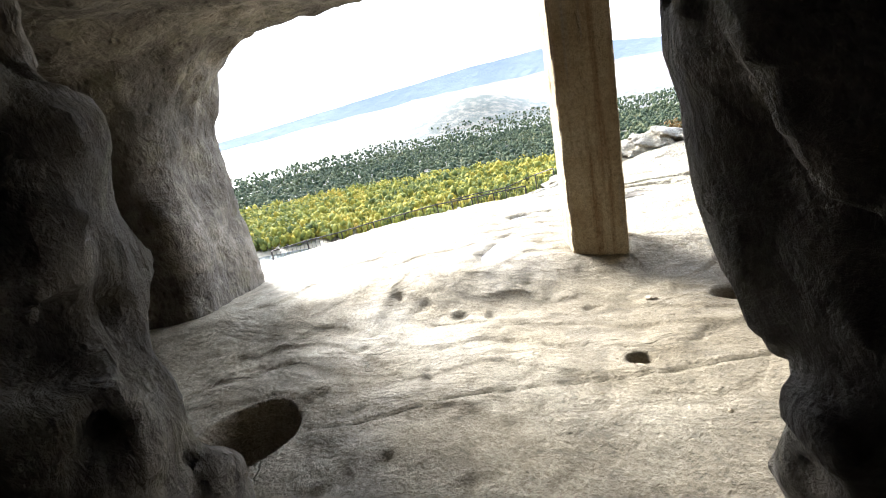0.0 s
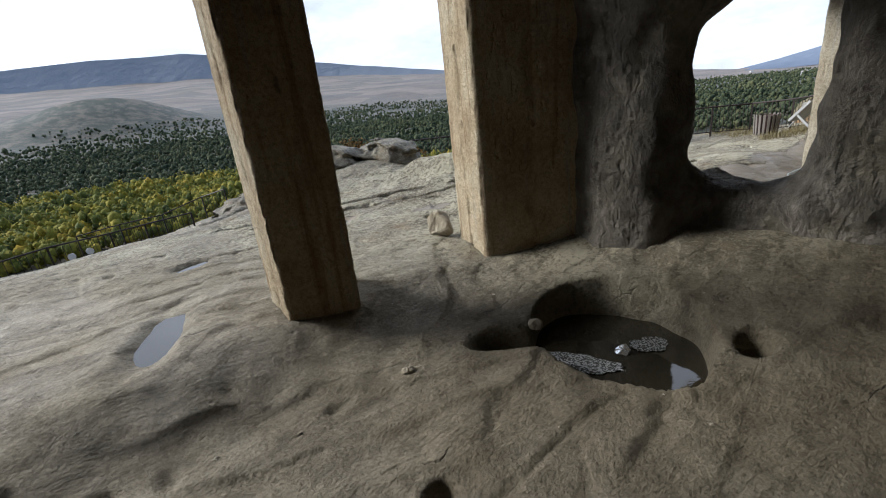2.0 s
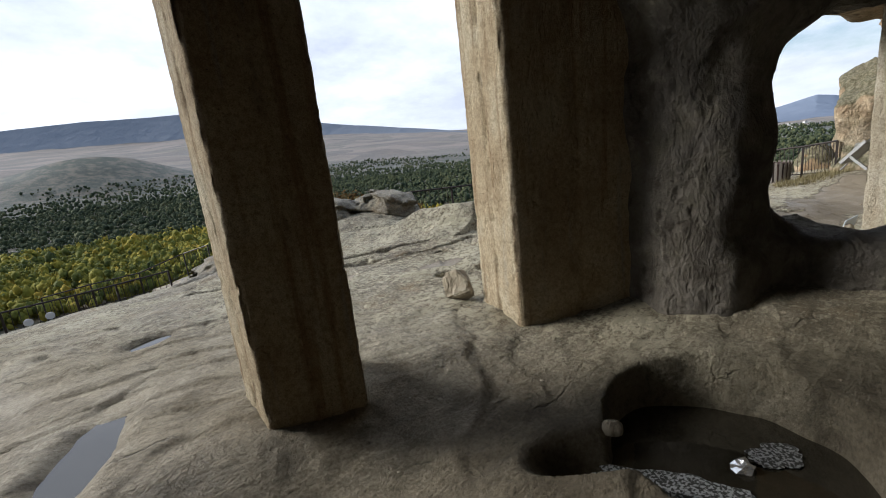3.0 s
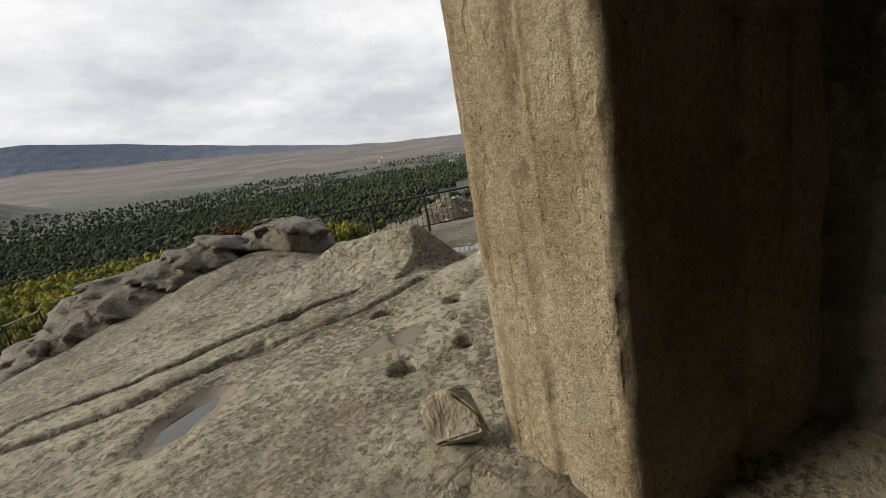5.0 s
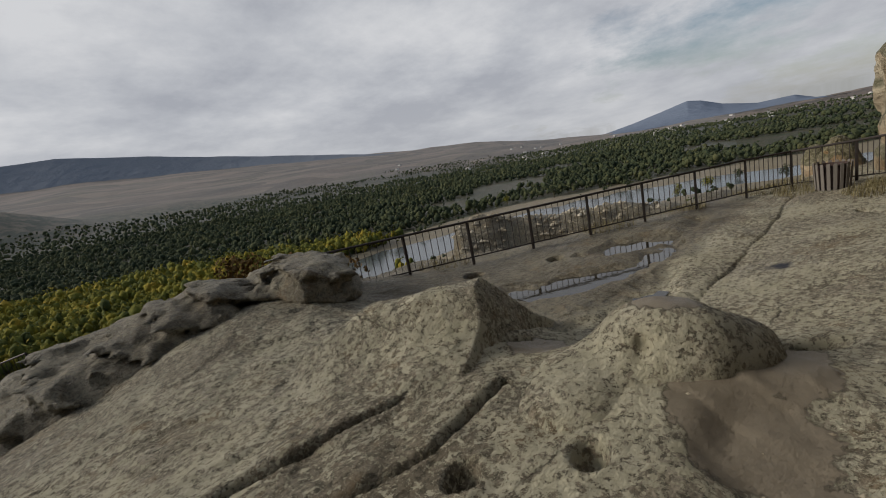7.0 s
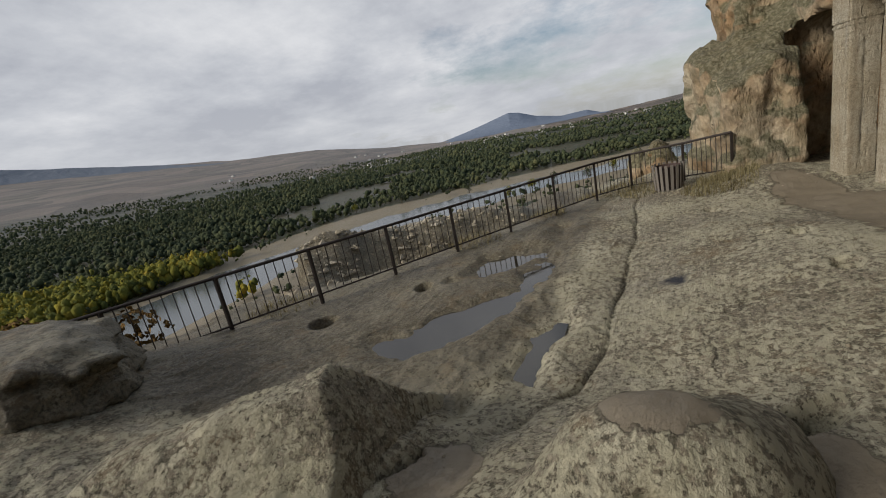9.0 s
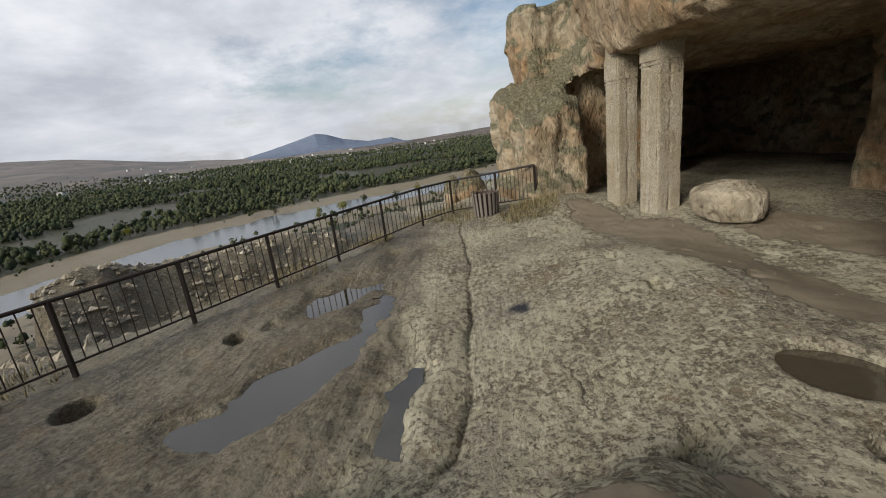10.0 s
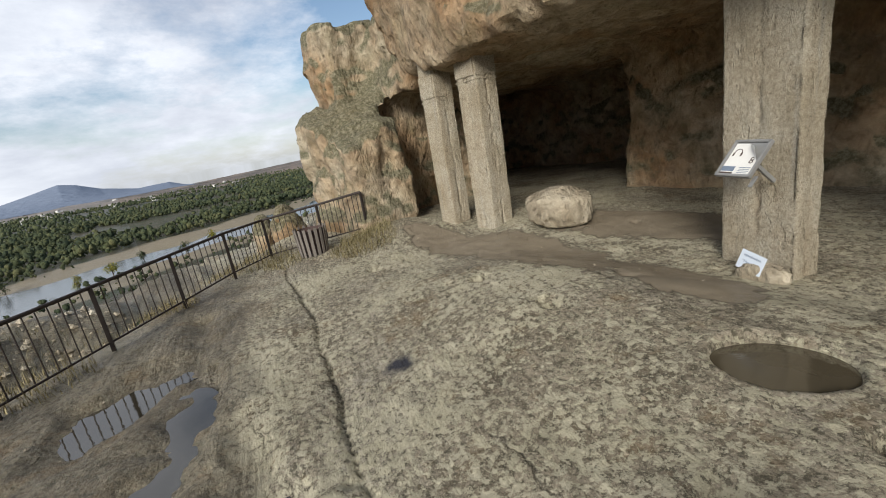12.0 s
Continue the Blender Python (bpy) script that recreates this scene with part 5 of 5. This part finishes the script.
def litter_basket(x, y):
    z = height(x, y)
    root = tagged(new("litter_basket"), "slatted dark metal litter basket beside the railing", "litter bin")
    root.location = (x, y, z)
    n = 18
    for i in range(n):
        a = 2 * math.pi * i / n
        m = Matrix.Rotation(a, 4, "Z") @ Matrix.Rotation(radians(4), 4, "Y")
        part("slat", box(bmesh.new(), 0.25, 0, 0.27, 0.012, 0.055, 0.5, m, 0.003), M_WOOD, root)
    for zz in (0.06, 0.44):
        bm = bmesh.new()
        k = 28
        for i in range(k):
            a, b = 2 * math.pi * i / k, 2 * math.pi * (i + 1) / k
            r = 0.235 + 0.03 * zz
            rod(bm, (r * math.cos(a), r * math.sin(a), zz), (r * math.cos(b), r * math.sin(b), zz), 0.009, 5)
        part("hoop", bm, M_IRON, root)
    bm = bmesh.new()
    bmesh.ops.create_cone(bm, cap_ends=True, segments=28, radius1=0.23, radius2=0.23, depth=0.02, matrix=Matrix.Translation((0, 0, 0.03)))
    part("base", bm, M_IRON, root)
    bm = bmesh.new()
    bmesh.ops.create_cone(bm, cap_ends=False, segments=28, radius1=0.215, radius2=0.23, depth=0.44, matrix=Matrix.Translation((0, 0, 0.25)))
    part("liner", bm, M_INK, root, "dark inner liner")


litter_basket(14.2, 4.02)


def letters(text, size, m, material, parent, name="lettering"):
    cu = bpy.data.curves.new(name, "FONT")
    cu.body, cu.size, cu.align_x, cu.align_y, cu.extrude = text, size, "CENTER", "CENTER", 0.0006
    tmp = bpy.data.objects.new(name, cu)
    me = bpy.data.meshes.new_from_object(tmp)
    bpy.data.objects.remove(tmp)
    me.materials.clear(); me.materials.append(material)
    me.transform(m)
    ob = new(name, me)
    ob.parent = parent
    return ob


U, OUT = Vector((0.918, -0.396, 0)), Vector((0.396, 0.918, 0))     # along and out of the pillar's face


def facing(origin, tilt):
    """x along the face, y up the panel, z out of it."""
    right = -U
    up = Vector((0, 0, 1)) * math.sin(tilt) - OUT * math.cos(tilt)
    out = right.cross(up)
    return Matrix(((right.x, up.x, out.x, origin[0]), (right.y, up.y, out.y, origin[1]), (right.z, up.z, out.z, origin[2]), (0, 0, 0, 1)))


def info_panel():
    face = Vector((7.67, 2.40, 0)) + U * 0.28
    root = tagged(new("info_panel"), "tilted steel-framed information panel with a peeling sheet, fixed to the pillar", "sign")
    root.matrix_world = facing((face.x + OUT.x * 0.24, face.y + OUT.y * 0.2, 0.86), radians(48))
    w, h = 0.30, 0.32
    part("panel", box(bmesh.new(), 0, 0, -0.008, w - 0.02, h - 0.02, 0.010), M_GALV, root)
    for x, y, sx, sy in ((0, h / 2, w, 0.022), (0, -h / 2, w, 0.022), (-w / 2, 0, 0.022, h + 0.02), (w / 2, 0, 0.022, h + 0.02)):
        part("frame_bar", box(bmesh.new(), x, y, 0, sx, sy, 0.035, bevel=0.003), M_GALV, root)
    # paper with one loose corner
    bm = bmesh.new()
    n = 12
    g = [[None] * (n + 1) for _ in range(n + 1)]
    for i in range(n + 1):
        for j in range(n + 1):
            u, v = i / n, j / n
            lift = max(0, u + v - 1.45) * 0.12
            g[i][j] = bm.verts.new(((u - 0.5) * 0.27 - lift * 0.6, (v - 0.5) * 0.30 - 0.012 - lift * 0.9, 0.004 + lift + 0.001 * math.sin(9 * u)))
    for i in range(n):
        for j in range(n):
            bm.faces.new((g[i][j], g[i + 1][j], g[i + 1][j + 1], g[i][j + 1]))
    part("sheet", bm, M_SIGN, root, "white printed sheet with a curled corner", True)
    letters("8", 0.085, pose(0.09, -0.02, 0.007), M_INK, root, "number")
    bm = bmesh.new()
    for k in range(12):
        a, b = math.pi * k / 12, math.pi * (k + 1) / 12
        rod(bm, (-0.07 + 0.035 * math.cos(a), 0.045 + 0.04 * math.sin(a), 0.007), (-0.07 + 0.035 * math.cos(b), 0.045 + 0.04 * math.sin(b), 0.007), 0.003, 5)
    for sx in (-0.035, 0.035):
        box(bm, -0.07 + sx, 0.035, 0.007, 0.012, 0.03, 0.004)
    part("headset_mark", bm, M_INK, root)
    for k in range(4):
        part("print_line", box(bmesh.new(), 0.07, -0.085 - 0.016 * k, 0.0065, 0.10 - 0.012 * (k % 2), 0.005, 0.001), M_BLUEINK, root)
    part("print_block", box(bmesh.new(), -0.075, -0.10, 0.0065, 0.12, 0.045, 0.001), M_BLUEINK, root)
    part("print_block", box(bmesh.new(), -0.075, -0.142, 0.0065, 0.12, 0.022, 0.001), M_INK, root)
    part("bracket", box(bmesh.new(), w / 2 + 0.0, -0.17, -0.06, 0.035, 0.10, 0.012, bevel=0.003), M_GALV, root)
    part("arm", box(bmesh.new(), w / 2 - 0.01, -0.05, -0.13, 0.03, 0.03, 0.24, bevel=0.003), M_GALV, root)
    part("arm", box(bmesh.new(), -w / 2 + 0.05, 0.06, -0.13, 0.03, 0.03, 0.24, bevel=0.003), M_GALV, root)


info_panel()


def plaque():
    c = Vector((7.67, 2.40, 0)) + U * 0.21 + OUT * 0.2
    root = tagged(new("plaque"), "small pale blue plaque leaning on a stone at the pillar foot", "sign")
    root.matrix_world = facing((c.x, c.y, height(c.x, c.y) + 0.14), radians(72)) @ pose(0, 0, 0, 0, 0, -10)
    part("plate", box(bmesh.new(), 0, 0, 0, 0.235, 0.165, 0.012, bevel=0.003), M_PLAQUE, root)
    x = -0.075
    for k in range(10):
        part("print_bar", box(bmesh.new(), x, 0.042, 0.0068, 0.010, 0.016 + 0.006 * (k % 3 == 1), 0.001), M_BLUEINK, root)
        x += 0.0165
    letters('"Theatron"', 0.036, pose(0, -0.012, 0.0065), M_BLUEINK, root)
    bm = bmesh.new()
    bmesh.ops.create_cone(bm, cap_ends=True, segments=3, radius1=0.014, radius2=0.014, depth=0.001, matrix=pose(0.085, -0.055, 0.0068, 0, 0, 90))
    part("emblem", bm, M_INK, root)


plaque()


def foil(x, y, z):
    bm = bmesh.new()
    bmesh.ops.create_icosphere(bm, subdivisions=2, radius=0.05)
    for v in bm.verts:
        v.co *= 0.6 + 0.8 * random.random()
        v.co.z = max(v.co.z, -0.01)
    ob = part("foil_wrapper", bm, M_FOIL)
    ob.location = (x, y, z)
    tagged(ob, "crumpled silver foil wrapper floating in the basin", "litter")


foil(3.16, 2.73, -0.425)


def foam():
    """Patches of scum on the pool, with ragged edges."""
    for cx, cy, rx, ry, turn in ((2.82, 2.98, 0.38, 0.10, -68), (3.36, 2.62, 0.15, 0.10, -50)):
        bm = bmesh.new()
        pts = []
        for i in range(60):
            a = 2 * math.pi * i / 60
            k = 1 + 0.35 * noise.fractal(Vector((math.cos(a) * 1.5, math.sin(a) * 1.5, cx)), 0.8, 2.2, 4)
            c, s = math.cos(radians(turn)), math.sin(radians(turn))
            u, v = rx * k * math.cos(a), ry * k * math.sin(a)
            pts.append(bm.verts.new((cx + u * c - v * s, cy + u * s + v * c, -0.424)))
        f = bm.faces.new(pts)
        r = bmesh.ops.extrude_face_region(bm, geom=[f])
        for v in r["geom"]:
            if isinstance(v, bmesh.types.BMVert):
                v.co.z += 0.004
        ob = part("scum_patch", bm, M_FOAM)
        tagged(ob, "pale frothy scum floating on the dark basin water", "foam")


foam()


def disc_plate(x, y, z):
    bm = bmesh.new()
    bmesh.ops.create_cone(bm, cap_ends=True, segments=20, radius1=0.09, radius2=0.09, depth=0.02, matrix=pose(0, 0, 0, 90))
    ob = part("round_plate", bm, M_SIGN)
    ob.location = (x, y, z)
    tagged(ob, "round white plate fixed on the iron railing", "sign")


disc_plate(0.5, 16.33, height(0.5, 15.5) + 0.06)
disc_plate(0.9, 16.33, height(0.9, 15.5) + 0.10)


def slab(x, y):
    z = height(x, y)
    ob = part("stone_slab", box(bmesh.new(), 0, 0, 0, 1.1, 0.5, 0.12, bevel=0.02), M_PALE)
    ob.matrix_world = pose(x, y, z + 0.05, 0, 0, 25)
    tagged(ob, "flat pale stone slab lying on the lookout", "slab")


slab(4.3, 20.3)


def house(w, d, h):
    root = tagged(new("house"), "small pale far-off house with a low pitched roof", "house", "houses of the valley town")
    part("wall", box(bmesh.new(), 0, 0, h / 2 - 0.5, w, d, h + 1), M_WALLP, root)
    bm = bmesh.new()
    v = [bm.verts.new(p) for p in ((-w / 2 - .4, -d / 2 - .4, h), (w / 2 + .4, -d / 2 - .4, h), (w / 2 + .4, d / 2 + .4, h), (-w / 2 - .4, d / 2 + .4, h), (-w / 2 - .4, 0, h + 2.2), (w / 2 + .4, 0, h + 2.2))]
    for f in ((0, 1, 5, 4), (2, 3, 4, 5), (0, 4, 3), (1, 2, 5), (3, 2, 1, 0)):
        bm.faces.new([v[i] for i in f])
    part("roof", bm, M_ROOF, root)
    for k in (-0.3, 0.05, 0.33):
        part("window", box(bmesh.new(), k * w, -d / 2 - 0.02, h * 0.55, 1.1, 0.1, 1.3), M_INK, root)
    return root


rs = np.random.RandomState(11)
first = house(10, 7, 3.6)
first.location = (1000, 420, height(1000, 420))
for k in range(46):
    az = rs.uniform(50, 104); r = rs.uniform(1050, 1950)
    x, y = 3 + r * math.sin(radians(az)), 5 + r * math.cos(radians(az))
    copy_thing(first, pose(x, y, height(x, y) + 1.0, 0, 0, rs.uniform(0, 180)))


# ---------------------------------------------------------------- rubble on the spur outside the railing
def rubble():
    r = np.random.RandomState(5)
    n = 3200
    a, s = r.uniform(1.0, 10, n), r.uniform(0.9, 9.5, n)
    x, y = RAIL_A[0] + a * 0.711 + s * 0.703, RAIL_A[1] - a * 0.703 + s * 0.711
    size = 0.025 + 0.11 * r.rand(n) ** 4
    base = np.array([(1, 0, 0), (-1, 0, 0), (0, 1, 0), (0, -1, 0), (0, 0, 0.7), (0, 0, -0.7), (0.6, 0.6, 0.4), (-0.6, 0.5, 0.4)])[:6]
    faces = np.array([(0, 2, 4), (2, 1, 4), (1, 3, 4), (3, 0, 4), (2, 0, 5), (1, 2, 5), (3, 1, 5), (0, 3, 5)])
    z = ground_z(x, y)
    v = base[None] * size[:, None, None] * (0.6 + 0.8 * r.rand(n, 6, 3)) + np.stack([x, y, z], -1)[:, None]
    f = faces[None] + 6 * np.arange(n)[:, None, None]
    tagged(new("rubble", mesh_of("rubble", v.reshape(-1, 3), f.reshape(-1, 3), M_PALE, False)), "loose pale stones scattered over the spur", "stones", kind="stuff")


rubble()


def chips():
    """Small pale chips and grit lying about on the terrace and the cave floor."""
    r = np.random.RandomState(9)
    n = 420
    x, y = r.uniform(0, 14, n), r.uniform(1.8, 9.5, n)
    size = 0.006 + 0.016 * r.rand(n) ** 3
    base = np.array([(1, 0, 0), (-1, 0, 0), (0, 1, 0), (0, -1, 0), (0, 0, 0.6), (0, 0, -0.6)])
    faces = np.array([(0, 2, 4), (2, 1, 4), (1, 3, 4), (3, 0, 4), (2, 0, 5), (1, 2, 5), (3, 1, 5), (0, 3, 5)])
    v = base[None] * size[:, None, None] * (0.6 + 0.8 * r.rand(n, 6, 3)) + np.stack([x, y, ground_z(x, y) + 0.003], -1)[:, None]
    f = faces[None] + 6 * np.arange(n)[:, None, None]
    tagged(new("stone_chips", mesh_of("stone_chips", v.reshape(-1, 3), f.reshape(-1, 3), M_PALE, False)), "small pale stone chips scattered on the rock", "stones", kind="stuff")


chips()
